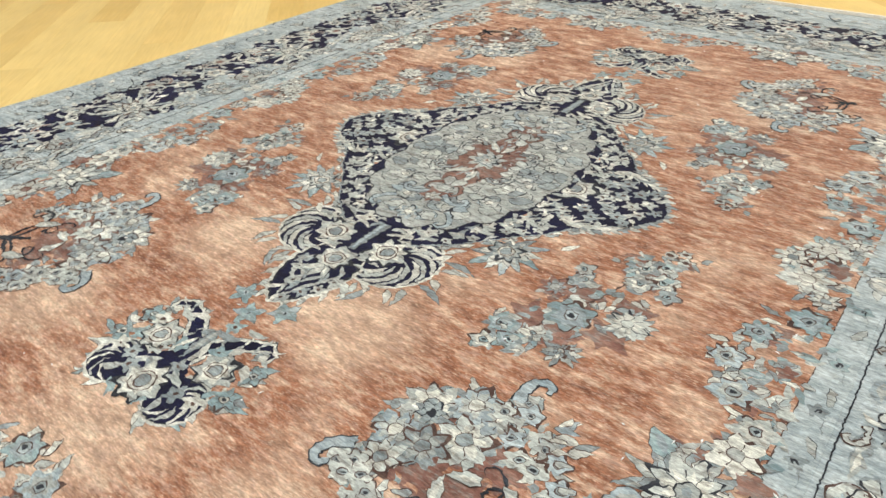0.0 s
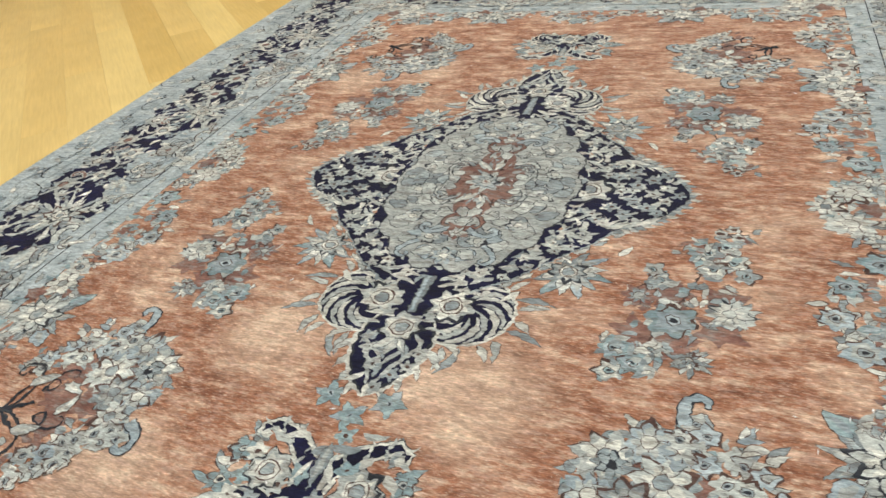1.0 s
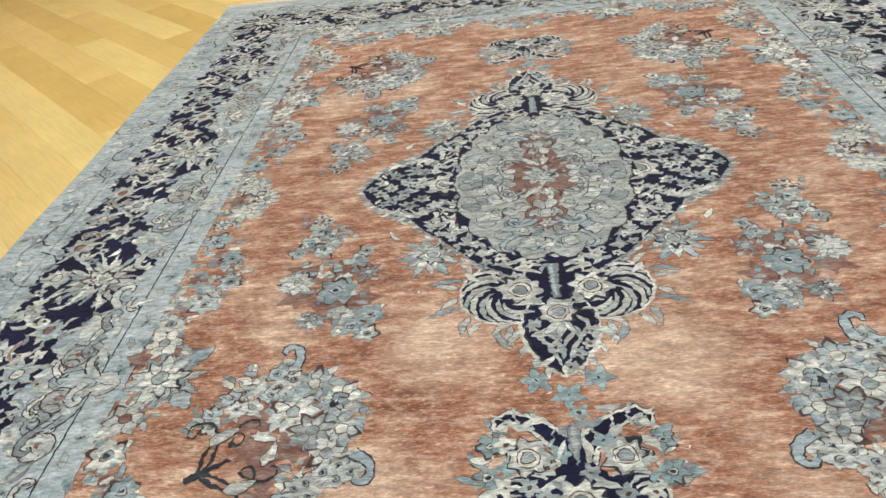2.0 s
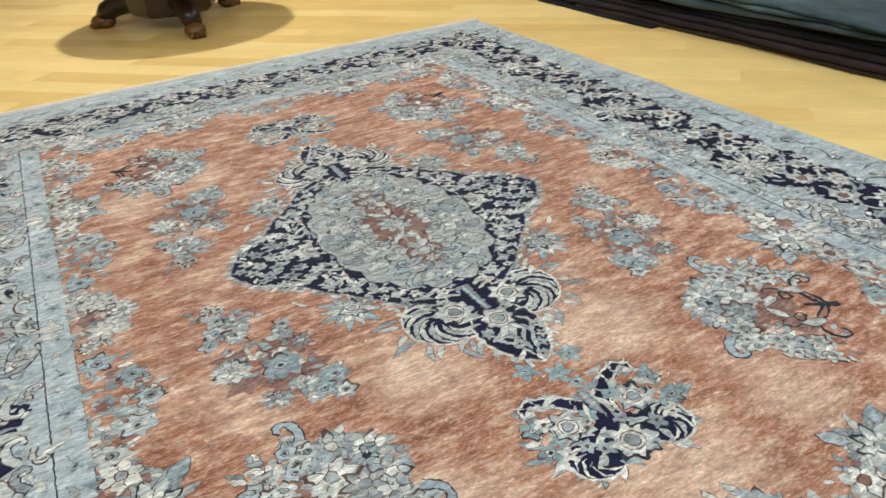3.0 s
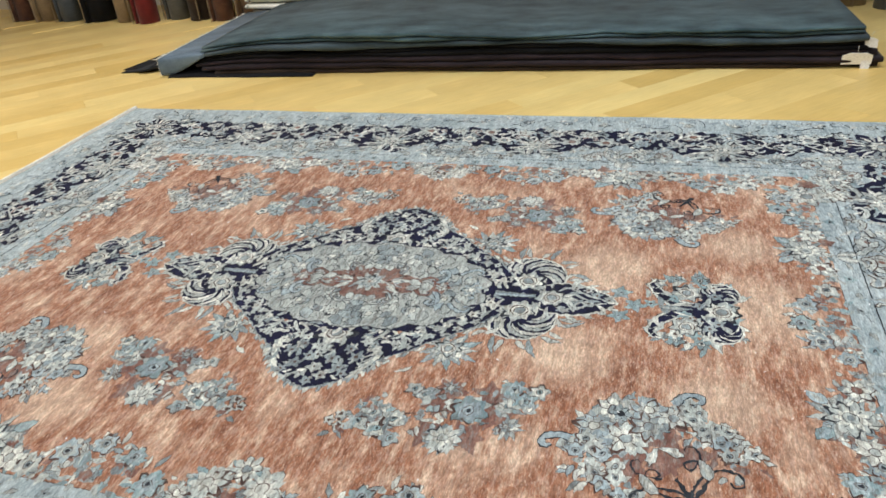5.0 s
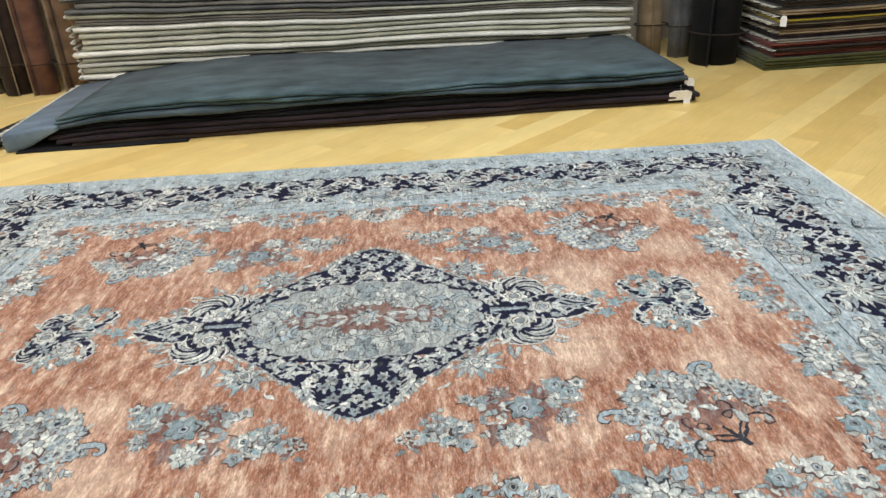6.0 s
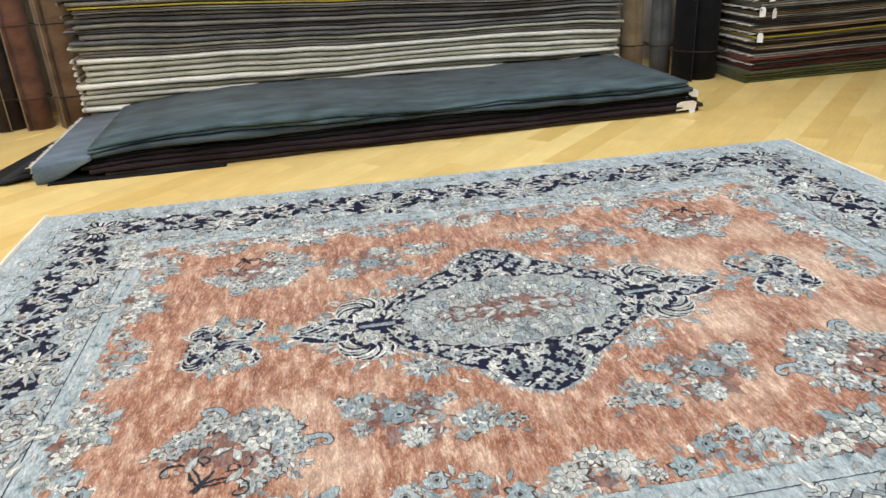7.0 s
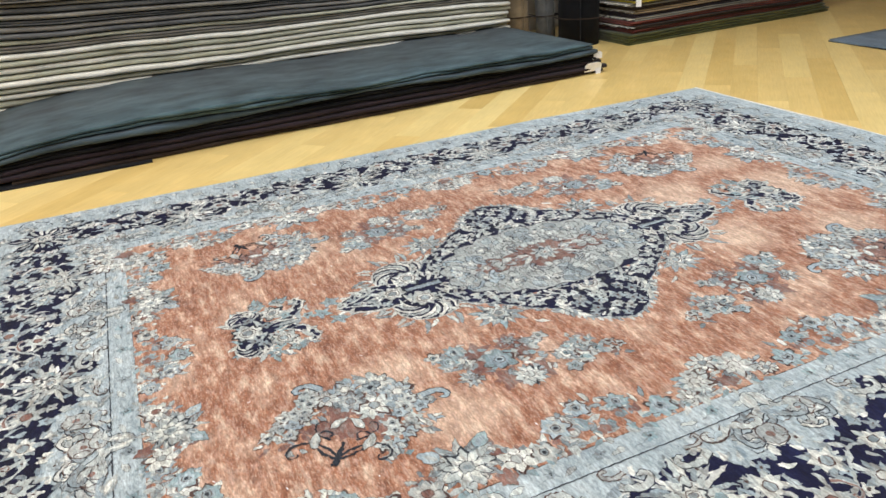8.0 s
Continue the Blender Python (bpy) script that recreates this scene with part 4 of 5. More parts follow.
def vase(mx, my):
    """A basket of blossoms with dark scrolling tendrils at its foot."""
    art = Art(-0.0011)
    tilt, root, foot = 0.5, (0.90, 1.145), (0.846, 1.18)
    c, k = math.cos(tilt), math.sin(tilt)
    art.at(foot[0] - c * root[0] + k * root[1], foot[1] - k * root[0] - c * root[1], tilt, mx=mx, my=my)
    r = random.Random(33)
    for x, y in ((0.68, 1.08), (0.74, 1.14), (0.66, 1.18), (0.72, 1.04), (0.74, 1.22)):
        art.bloom(x, y, 0.055, 7, "rose", r.random() * 6, 0.3)
    art.thicket(lambda x, y: 0.13 < math.hypot((x - 0.76) * 0.8, y - 1.14) < 0.215 and x < 0.86, (0.42, 0.88, 0.86, 1.42), 230, 0.042, 0.02, ("slate", "mist", "aqua", "rose", "slate", "sky"), None)
    art.thicket(lambda x, y: 0.13 < math.hypot((x - 0.76) * 0.8, y - 1.14) < 0.22 and x < 0.84, (0.42, 0.88, 0.86, 1.42), 90, 0.034, 0.016, ("mist", "slate", "cream"), "umber")
    # leaves and blossoms over the crown
    for i in range(34):
        t = r.random()
        a = 1.2 + 4.0 * t
        d = r.uniform(0.10, 0.205)
        art.leaf(0.68 + d * math.cos(a) * 0.95, 1.10 + d * math.sin(a) * 1.0, a + r.uniform(-0.7, 0.7), r.uniform(0.034, 0.056), r.uniform(0.014, 0.022), r.choice(("mist", "slate", "cream", "sky")), r.uniform(-0.8, 0.8), "umber", 0.003)
    for x, y, q, mat in ((0.52, 1.10, 0.062, "mist"), (0.56, 1.02, 0.052, "sky"), (0.55, 1.19, 0.05, "sky"), (0.63, 1.08, 0.058, "mist"), (0.61, 1.16, 0.05, "slate"),
                         (0.62, 0.99, 0.048, "sky"), (0.60, 1.24, 0.045, "mist")):
        art.flower(x, y, q, 7, mat, "cream" if mat == "sky" else "slate", None, r.random() * 6, "umber", 0.004)
    art.flower(0.54, 1.11, 0.03, 6, "slate", "ink", None, 0, "ink", 0.003)
    # two rows of little blue flowers down the flanks
    for i in range(6):
        t = i / 5
        for side_, (x0, y0, x1, y1) in enumerate(((0.60, 0.93, 0.80, 0.97), (0.58, 1.32, 0.77, 1.36))):
            for q in (0, 1):
                x = x0 + (x1 - x0) * t + r.uniform(-0.016, 0.016)
                y = y0 + (y1 - y0) * t + (0.045 if q else 0) * (1 if side_ == 0 else -1) + r.uniform(-0.014, 0.014)
                art.flower(x, y, 0.0275, 5, r.choice(("sky", "mist", "mist")), "slate", "ink", r.random() * 6, "umber", 0.003, 0.35, False)
    for i in range(7):
        art.leaf(0.70 + 0.026 * i, 0.935 + 0.012 * i, -1.2, 0.032, 0.015, r.choice(("cream", "mist")), 0.5, "umber", 0.003)
        art.leaf(0.66 + 0.026 * i, 1.345 + 0.005 * i, 1.2, 0.032, 0.015, r.choice(("cream", "mist")), -0.5, "umber", 0.003)
    # hooked blossoms on the shoulders
    art.curl(0.585, 0.94, -2.4, 0.075, 0.024, "sky", 1, 0.9, "ink")
    art.curl(0.55, 1.27, 2.2, 0.075, 0.024, "sky", -1, 0.9, "ink")
    # tendrils
    for sy in (-1, 1):
        art.curl(0.86, 1.145, math.pi - sy * 0.75, 0.15, 0.009, "ink", -sy, 1.15)
        art.curl(0.87, 1.145, sy * 1.9, 0.13, 0.009, "ink", sy, 1.15)
        art.curl(0.79, 1.145 + sy * 0.04, math.pi - sy * 1.2, 0.08, 0.006, "ink", sy, 0.8)
        art.leaf(0.74, 1.145 + sy * 0.05, sy * 0.5 + math.pi, 0.07, 0.03, "mist", sy * 0.6, "umber", 0.003)
        art.leaf(0.83, 1.145 + sy * 0.07, math.pi - sy * 0.5, 0.075, 0.034, "mist", sy * 0.7, "umber", 0.003)
    art.stroke([(0.90, 1.145), (0.86, 1.145), (0.80, 1.14)], 0.022, 0.008, "ink")
    art.link("flower_basket", rug, "basket of blossoms with dark scrolling tendrils")


for mx in (-1, 1):
    for my in (-1, 1):
        spray(mx, my)
        vase(mx, my)


def edge_motif(place, kind, seed):
    """Blossoms that lean in from the guard band; x runs along the band, y into the field."""
    art = Art(-0.0011)
    art.t = place
    r = random.Random(seed)
    reach = {"arch": 0.15, "rosettes": 0.15, "palmette": 0.14}[kind]
    art.thicket(lambda x, y: y < reach * (1 - (x / 0.2) ** 2) + 0.02, (-0.2, 0.2, 0.0, reach), 70, 0.044, 0.024, ("slate", "mist", "aqua", "mist", "rose"), None)
    art.thicket(lambda x, y: y < reach * (1 - (x / 0.22) ** 2) + 0.03, (-0.22, 0.22, 0.0, reach + 0.03), 36, 0.036, 0.017, ("mist", "slate", "cream"), "umber")
    if kind == "arch":
        pts = [(-0.20, 0.03), (-0.12, 0.10), (-0.02, 0.15), (0.10, 0.12), (0.20, 0.04)]
        for i in range(18):
            k = r.randrange(4)
            t = r.random()
            x, y = (pts[k][j] + (pts[k + 1][j] - pts[k][j]) * t + r.uniform(-0.04, 0.04) for j in (0, 1))
            art.leaf(x, max(y, 0.0), r.uniform(0.2, 2.9), r.uniform(0.035, 0.055), 0.018, r.choice(("mist", "sky", "cream", "slate")), r.uniform(-0.7, 0.7), "umber", 0.003)
        for x, y in pts:
            art.flower(x, y + 0.01, r.uniform(0.034, 0.048), 6, r.choice(("sky", "mist", "aqua")), "slate", "ink", r.random() * 6, "umber", 0.004, 0.32, False)
        art.leaf(0.03, 0.17, 1.6, 0.05, 0.02, "cream", 0.3, "umber", 0.004)
        art.bloom(0.0, 0.04, 0.024, 5, "rose", 0.3, 0.3, 1.5)
    elif kind == "rosettes":
        for i in range(16):
            art.leaf(r.uniform(-0.15, 0.15), r.uniform(0.01, 0.1), r.uniform(0.1, 3.0), r.uniform(0.036, 0.06), 0.019, r.choice(("mist", "slate", "cream", "sky")), r.uniform(-0.7, 0.7), "umber", 0.003)
        art.bloom(0, 0.045, 0.035, 5, "rose", 1, 0.3, 1.5)
        for x, y, q in ((-0.085, 0.09, 0.055), (0.075, 0.10, 0.06), (0.0, 0.155, 0.045), (-0.15, 0.04, 0.035), (0.15, 0.04, 0.035)):
            art.flower(x, y, q, 8, "mist", r.choice(("cream", "slate")), None, r.random() * 6, "umber", 0.004)
    else:
        art.palmette(0.0, 0.08, math.pi / 2, 0.095, ("slate", "mist", "mist"), "umber", 7)
        art.leaf(-0.05, 0.13, 2.2, 0.07, 0.045, "sky", 0.2, "umber", 0.003)
        art.leaf(0.05, 0.13, 0.9, 0.07, 0.045, "aqua", -0.2, "umber", 0.003)
        art.flower(0.0, 0.08, 0.066, 9, "mist", "mist", "slate", 0, "ink", 0.004)
        art.flower(0.12, 0.045, 0.045, 6, "cream", "mist", None, 0.3, "umber", 0.004)
        art.flower(-0.12, 0.045, 0.045, 6, "mist", "rose", None, 0.3, "umber", 0.004)
        art.bloom(0.07, 0.0, 0.03, 5, "rose", 0, 0.3)
    art.link("edge_palmette", rug, "pale blossoms leaning into the field from the border")


# places: origin, turn, mirror
for sx in (-1, 1):
    edge_motif((-FX, 0.0, 0.0, -1.0, 1, 1, 1, sx * 1.0, 1), "rosettes", 1)
    for sy in (-1, 1):
        edge_motif((-FX, 0.45, 0.0, -1.0, 1, 1, 1, sx, sy), "arch", 2)
        edge_motif((-FX, 0.86, 0.0, -1.0, 1, 1, 1.1, sx, sy), "palmette", 3)
        edge_motif((-FX, 1.30, 0.0, -1.0, 1, 1, 1.0, sx, sy), "arch", 5)
        edge_motif((-FX + 0.04, FY - 0.04, math.cos(-2.356 + math.pi), math.sin(-2.356 + math.pi) * -1, 1, 1, 1.25, sx, sy), "rosettes", 7)
for sy in (-1, 1):
    edge_motif((0.0, -FY, 1.0, 0.0, 1, 1, 0.95, 1, sy), "arch", 4)
    for sx in (-1, 1):
        edge_motif((0.45, -FY, 1.0, 0.0, 1, 1, 1.0, sx, sy), "palmette", 6)
        edge_motif((0.80, -FY, 1.0, 0.0, 1, 1, 0.9, sx, sy), "arch", 8)

# ---- folded rugs ----
def dye(name, a, c, sheen=0.15):
    return cloth_mat(name, rgb(a), rgb(c), sheen)


WOOL = {
    "teal": dye("slate_teal_wool", "213338", "566c71", 0.1), "char": dye("charcoal_wool", "17191b", "2b2d2f", 0.05), "black": dye("black_wool", "0b0b0d", "17171a", 0.03),
    "plum": dye("plum_brown_wool", "1e171a", "32272b", 0.06), "umber": dye("umber_wool", "281f19", "3d3026", 0.08), "steel": dye("steel_blue_wool", "51616f", "72828f", 0.1),
    "sage": dye("sage_cream_wool", "a3a38d", "c6c5b0"), "bone": dye("bone_wool", "d2d0c0", "efecdf"), "taupe": dye("taupe_wool", "6a665c", "8a867a"),
    "grey": dye("mid_grey_wool", "4e4e4c", "6c6c69"), "mustard": dye("mustard_wool", "8d7d1e", "b7a32c"), "brick": dye("brick_wool", "5a2b24", "7b3f34"),
    "olive": dye("olive_wool", "3d401f", "55572d"), "tan": dye("tan_wool", "7c6a50", "a08c6c"), "brown": dye("brown_wool", "4c3127", "74523f"),
    "red": dye("red_wool", "5e1c1c", "7c2a29"), "wine": dye("wine_red_wool", "4a1d24", "6b2d36"), "tealgrey": dye("grey_teal_wool", "2b363b", "4b595f", 0.1), "tanbrown": dye("tan_brown_wool", "55412f", "7d654c"), "bluegrey": dye("blue_grey_wool", "44494f", "5d646b"), "ash": dye("ash_wool", "77736c", "98948b"),
    "card": dye("white_card", "f0f0ee", "fafaf8"),
}


def fold_bm(depth, y0, y1, zlow, zhigh, seed, skew=0.0, seg=44, wob=0.008, lip=1.0):
    """A folded rug: a thick sheet with a rounded fold in front (x = 0), its height wandering along y.
    zlow and zhigh give its underside and top at y."""
    bm = bmesh.new()
    rings = []
    for i in range(seg + 1):
        y = y0 + (y1 - y0) * i / seg
        a, b = zlow(y), zhigh(y)
        h = (b - a) / 2
        mid = (a + b) / 2
        f = skew * (y - y0) + wob * 2.2 * noise.noise((y * 1.3, seed * 3.7, 0.0)) + wob * noise.noise((y * 5.0, seed * 1.9, 4.0))
        pts = [(depth, b)]
        pts.append((f + h * 2.5, b - 0.0004))
        for k in range(7):
            t = math.pi / 2 - math.pi * k / 6
            pts.append((f + h * lip * (1 - math.cos(t)), mid + h * math.sin(t) * 0.985))
        pts.append((depth, a))
        rings.append([bm.verts.new((x, y, z)) for x, z in pts])
    n = len(rings[0])
    for p, q in zip(rings, rings[1:]):
        for k in range(n):
            bm.faces.new((p[k], p[(k + 1) % n], q[(k + 1) % n], q[k]))
    bm.faces.new(rings[0])
    bm.faces.new(rings[-1][::-1])
    bmesh.ops.recalc_face_normals(bm, faces=bm.faces[:])
    return bm


def fringe_bm(x0, x1, y, z, out, n, seed, length=0.03):
    """Short loose threads along a cut end."""
    bm = bmesh.new()
    r = random.Random(seed)
    for i in range(n):
        x = x0 + (x1 - x0) * (i + r.random()) / n
        w, l = 0.006, length * r.uniform(0.5, 1.2)
        dx, dz = r.uniform(-0.012, 0.012), r.uniform(-0.012, 0.004)
        a = [bm.verts.new(p) for p in ((x - w, y, z), (x + w, y, z), (x + w * 0.4 + dx, y + out * l, z + dz), (x - w * 0.4 + dx, y + out * l, z + dz))]
        b = [bm.verts.new(v.co + Vector((0, 0, 0.003))) for v in a]
        bm.faces.new(a)
        bm.faces.new(b[::-1])
        for k in range(4):
            bm.faces.new((a[k], a[(k + 1) % 4], b[(k + 1) % 4], b[k]))
    bmesh.ops.recalc_face_normals(bm, faces=bm.faces[:])
    return bm


def smooth01(t):
    t = max(0.0, min(1.0, t))
    return t * t * (3 - 2 * t)


def folded_rug(stack, depth, y0, y1, lo, hi, tone, seed, label, group, front=0.0, plies=1, skew=0.0, edge=None, wob=0.008, lip=1.0):
    """One folded rug, of one or more plies, in the frame of its stack."""
    ob = new("folded_rug")
    ob.matrix_world = stack @ Matrix.Translation((front, 0, 0))
    for p in range(plies):
        a = (lambda y, p=p: lo(y) + (hi(y) - lo(y)) * p / plies)
        b = (lambda y, p=p: lo(y) + (hi(y) - lo(y)) * (p + 1) / plies - 0.005)
        part("ply", fold_bm(depth - front, y0, y1, a, b, seed * 7 + p, skew, wob=wob, lip=lip), WOOL[edge if (edge and p % 2) else tone], ob, smooth=True)
    return tagged(ob, label, "folded rug", group)


# the low pile beside the rug
PILE = pose(2.665, 0.22, FLOOR_Z, 0, 0, 2.6)
low = "rugs folded in the low pile"


def droop(y):
    return 1 - 0.30 * smooth01((y - 1.6) / 0.9)


def pile_level(z):
    return lambda y: z * droop(y) * (1 + 0.05 * math.sin(y * 1.1 + 0.6) + 0.02 * math.sin(y * 3.1 + z * 20) + 0.12 * noise.noise((y * 1.1, z * 9.0, 2.0)) + 0.06 * noise.noise((y * 3.3, z * 14.0, 6.0))) + 0.001


LOW = [(0.0, 0.034, "umber", 0.02, -2.50, 2.05, "dark umber folded rug at the bottom of the low pile"), (0.034, 0.072, "plum", 0.0, -2.52, 2.15, "plum-brown folded rug with its fold outward"),
       (0.072, 0.108, "plum", 0.03, -2.49, 2.2, "dull plum folded rug pressed under others"), (0.108, 0.140, "black", 0.045, -2.46, 2.26, "black folded rug in a low pile"),
       (0.140, 0.165, "black", 0.06, -2.44, 2.3, "thin black folded rug pressed in a low pile")]
for i, (a, b, tone, front, y0, y1, lab) in enumerate(LOW):
    folded_rug(PILE, 1.55, y0, y1, pile_level(a), pile_level(b), tone, i + 1, lab, low, front, 1, 0.004 * (i % 2), None, 0.016)
folded_rug(PILE, 1.55, -2.42, 2.11, pile_level(0.166), pile_level(0.206), "tealgrey", 8, "thick grey-teal folded rug under the top one", low, 0.012, 1, 0.0, None, 0.026)
drape = folded_rug(PILE, 1.55, 2.12, 2.50, lambda y: pile_level(0.173)(y) * (1 - smooth01((y - 2.05) / 0.42)) + 0.002, pile_level(0.208), "steel", 9, "steel-blue folded rug hanging to the floor at one end", low, -0.005, 1, 0.0, None, 0.008, 0.22)
tatter = fringe_bm(0.0, 1.5, 2.50, pile_level(0.208)(2.5) - 0.006, 1, 150, 8, 0.03)
for k in range(9):
    zz = 0.012 + 0.0145 * k
    fluff = tube_bm([(0.01, 2.495, zz), (0.004, 2.512 + 0.008 * math.sin(k * 2.3), zz - 0.006)], [0.004, 0.002], 5)
    me = bpy.data.meshes.new("fluff")
    fluff.to_mesh(me)
    fluff.free()
    tatter.from_mesh(me)
    bpy.data.meshes.remove(me)
part("fringe", tatter, WOOL["bone"], drape, "frayed white end threads")["kind"] = "stuff"
top_rug = folded_rug(PILE, 1.55, -2.40, 2.14, pile_level(0.209), pile_level(0.262), "teal", 12, "slate-teal folded rug on top of the low pile", low, 0.035, 2, 0.0, "teal", 0.026)
part("fringe", fringe_bm(0.05, 1.45, 2.14, pile_level(0.262)(2.14) - 0.006, 1, 70, 3, 0.014), WOOL["ash"], top_rug, "frayed grey end threads")["kind"] = "stuff"


def tag_bm(w, h):
    """A hang tag: a card with cut corners."""
    bm = bmesh.new()
    pts = [(-w / 2, -h / 2), (w / 2, -h / 2), (w / 2, h * 0.28), (w * 0.28, h / 2), (-w * 0.28, h / 2), (-w / 2, h * 0.28)]
    a = [bm.verts.new((0, x, z)) for x, z in pts]
    b = [bm.verts.new((0.004, x, z)) for x, z in pts]
    bm.faces.new(a[::-1])
    bm.faces.new(b)
    for i in range(6):
        j = (i + 1) % 6
        bm.faces.new((a[i], a[j], b[j], b[i]))
    bmesh.ops.recalc_face_normals(bm, faces=bm.faces[:])
    return bm


def hang_tag(m, w, h, label):
    ob = tagged(new("price_tag"), label, "tag", "white tags on the folded rugs")
    ob.matrix_world = m
    part("card", tag_bm(w, h), WOOL["card"], ob)
    part("string", tube_bm([(0.002, 0, h / 2), (0.004, 0.004, h / 2 + 0.02), (0.03, 0.0, h / 2 + 0.03)], [0.0012] * 3, 5), WOOL["bone"], ob)
    return ob


hang_tag(PILE @ pose(-0.012, -2.37, 0.062, 0, -12, 0), 0.17, 0.075, "white paper tag on the plum rug's corner")
hang_tag(PILE @ pose(-0.012, -2.42, 0.028, 0, 8, 0), 0.05, 0.055, "small white paper tag hanging to the floor")
hang_tag(PILE @ pose(0.02, -2.44, 0.15, 0, -8, -30), 0.07, 0.06, "white paper tag tucked between dark rugs")

# a flat black runner end that sticks out under the pile, and a black rug slumped at its far end
runner = tagged(new("thin_rug"), "thin black rug lying flat, half under the pile", "rug")
runner.matrix_world = PILE @ Matrix.Translation((-0.045, 0, 0))
part("sheet", fold_bm(0.7, 1.22, 2.42, lambda y: 0.0, lambda y: 0.010 + 0.004 * math.sin(y * 9), 31, 0.0, 30, 0.012), WOOL["black"], runner, smooth=True)
slump = tagged(new("slumped_rug"), "black rug slumped on the floor behind the pile's end", "folded rug", low)
slump.matrix_world = PILE @ Matrix.Translation((0.12, 0, 0))
for p in range(4):
    def crest(y, q, p=p):
        s = smooth01((2.98 - 0.05 * p - y) / 0.55)
        return 0.003 + q * s * (1 + 0.35 * noise.noise((y * 9.0, p * 2.0, 1.0)))
    lump = fold_bm(1.3, 2.50, 2.98 - 0.05 * p, lambda y, p=p: crest(y, 0.04 * p), lambda y, p=p: crest(y, 0.04 * p + 0.037) + 0.004, 40 + p, 0.1, 30, 0.05)
    for v in lump.verts:
        v.co.y -= 0.62 * max(v.co.x, 0) / 1.3 * (v.co.y - 2.50)
        v.co.z *= 1 + 0.3 * noise.noise((v.co.x * 4, v.co.y * 6, 3.0))
    part("fold", lump, WOOL["char" if p % 2 else "black"], slump, smooth=True)

# the tall stack behind it
TALL = pose(4.12, 0.25, FLOOR_Z, 0, 0, 2.0)
tall = "rugs folded in the tall stack"


def tall_level(z):
    return lambda y: z * (0.80 + 0.20 * (y + 2.4) / 4.9) * (1 + 0.012 * math.sin(y * 1.7 + z * 6)) + 0.007 * math.sin(y * 2.6 + z * 9) + 0.010 * noise.noise((y * 2.2, z * 2.5, 8.0))


BANDS = [(3, 0.052, ("umber", "char", "taupe"), None), (9, 0.051, ("bone", "sage", "bone", "sage"), None), (1, 0.05, ("taupe",), None), (2, 0.045, ("sage", "grey"), None), (4, 0.044, ("ash", "grey", "taupe", "grey"), None),
         (2, 0.042, ("taupe", "ash"), None), (1, 0.028, ("mustard",), None), (2, 0.045, ("taupe", "grey"), None), (4, 0.05, ("grey", "taupe", "sage", "umber"), None)]
NAMES = {"umber": "dark umber", "char": "charcoal", "taupe": "taupe", "bone": "bone-white", "sage": "sage-cream", "grey": "mid-grey", "mustard": "mustard-yellow", "black": "black", "plum": "plum", "brick": "brick-red",
         "olive": "olive-green", "tan": "tan", "ash": "ash-grey", "brown": "brown"}
z, i = 0.0, 0
r = random.Random(17)
for count, th, tones, edge in BANDS:
    for k in range(count):
        tone = tones[k % len(tones)]
        t = th * r.uniform(0.88, 1.12)
        pale = tone in ("bone", "sage")
        pile_rug = folded_rug(TALL, 0.95, -2.42 + r.uniform(-0.03, 0.03), 2.48 + r.uniform(-0.07, 0.05), tall_level(z), tall_level(z + t - 0.007), tone, 60 + i,
                   NAMES[tone] + " rug folded flat in the tall stack", tall, r.uniform(0.0, 0.05), 2 if i % 4 == 0 and not pale else 1, r.uniform(-0.006, 0.006), edge or ("ash" if i % 3 == 0 else None), 0.011)
        if pale or i % 3 == 1:
            zz = tall_level(z + t * 0.5)(2.5)
            part("end_binding", tube_bm([(0.02, 2.50, zz - 0.012), (0.0, 2.515, zz), (0.06, 2.52, zz + 0.004), (0.9, 2.50, zz)], [0.008, t * 0.26, t * 0.26, t * 0.22], 8), WOOL["bone" if pale else "tan"], pile_rug, "pale bound end", smooth=True)
        z += t
        i += 1

# the far stack on an olive rug
FAR = pose(3.60, -4.5, FLOOR_Z, 0, 0, 1.0)
far = "rugs folded in the far stack"


def far_level(z):
    return lambda y: z * (1 + 0.02 * math.sin(y * 1.4 + z * 5)) + 0.004 * math.sin(y * 3.3 + z * 7)


z = 0.0
seq = ["olive", "olive", "brick", "umber", "brick", "taupe", "plum", "tan", "umber", "taupe", "mustard", "plum", "tan", "grey", "umber", "taupe", "tan", "char", "ash", "taupe", "plum", "grey", "umber", "taupe", "char", "brick", "tan", "grey"]
for i, tone in enumerate(seq):
    t = (0.05 if tone == "olive" else 0.036 if tone != "mustard" else 0.022) * r.uniform(0.9, 1.1)
    y1 = 1.30 + (0.07 if tone == "olive" else r.uniform(-0.05, 0.03))
    fr = 0.0 if tone == "olive" else r.uniform(0.02, 0.07)
    ob = folded_rug(FAR, 1.15, -1.35 + r.uniform(-0.05, 0.05), y1, far_level(z), far_level(z + t), tone, 120 + i, NAMES[tone] + " rug folded flat in the far stack", far, fr, 2 if t > 0.03 else 1, 0.0, None, 0.01)
    if tone not in ("olive", "mustard") and i % 2:
        part("fringe", fringe_bm(0.0, 1.0, y1, z + t * 0.55, 1, 60, i, 0.05), WOOL["bone"], ob, "pale end threads")["kind"] = "stuff"
    z += t
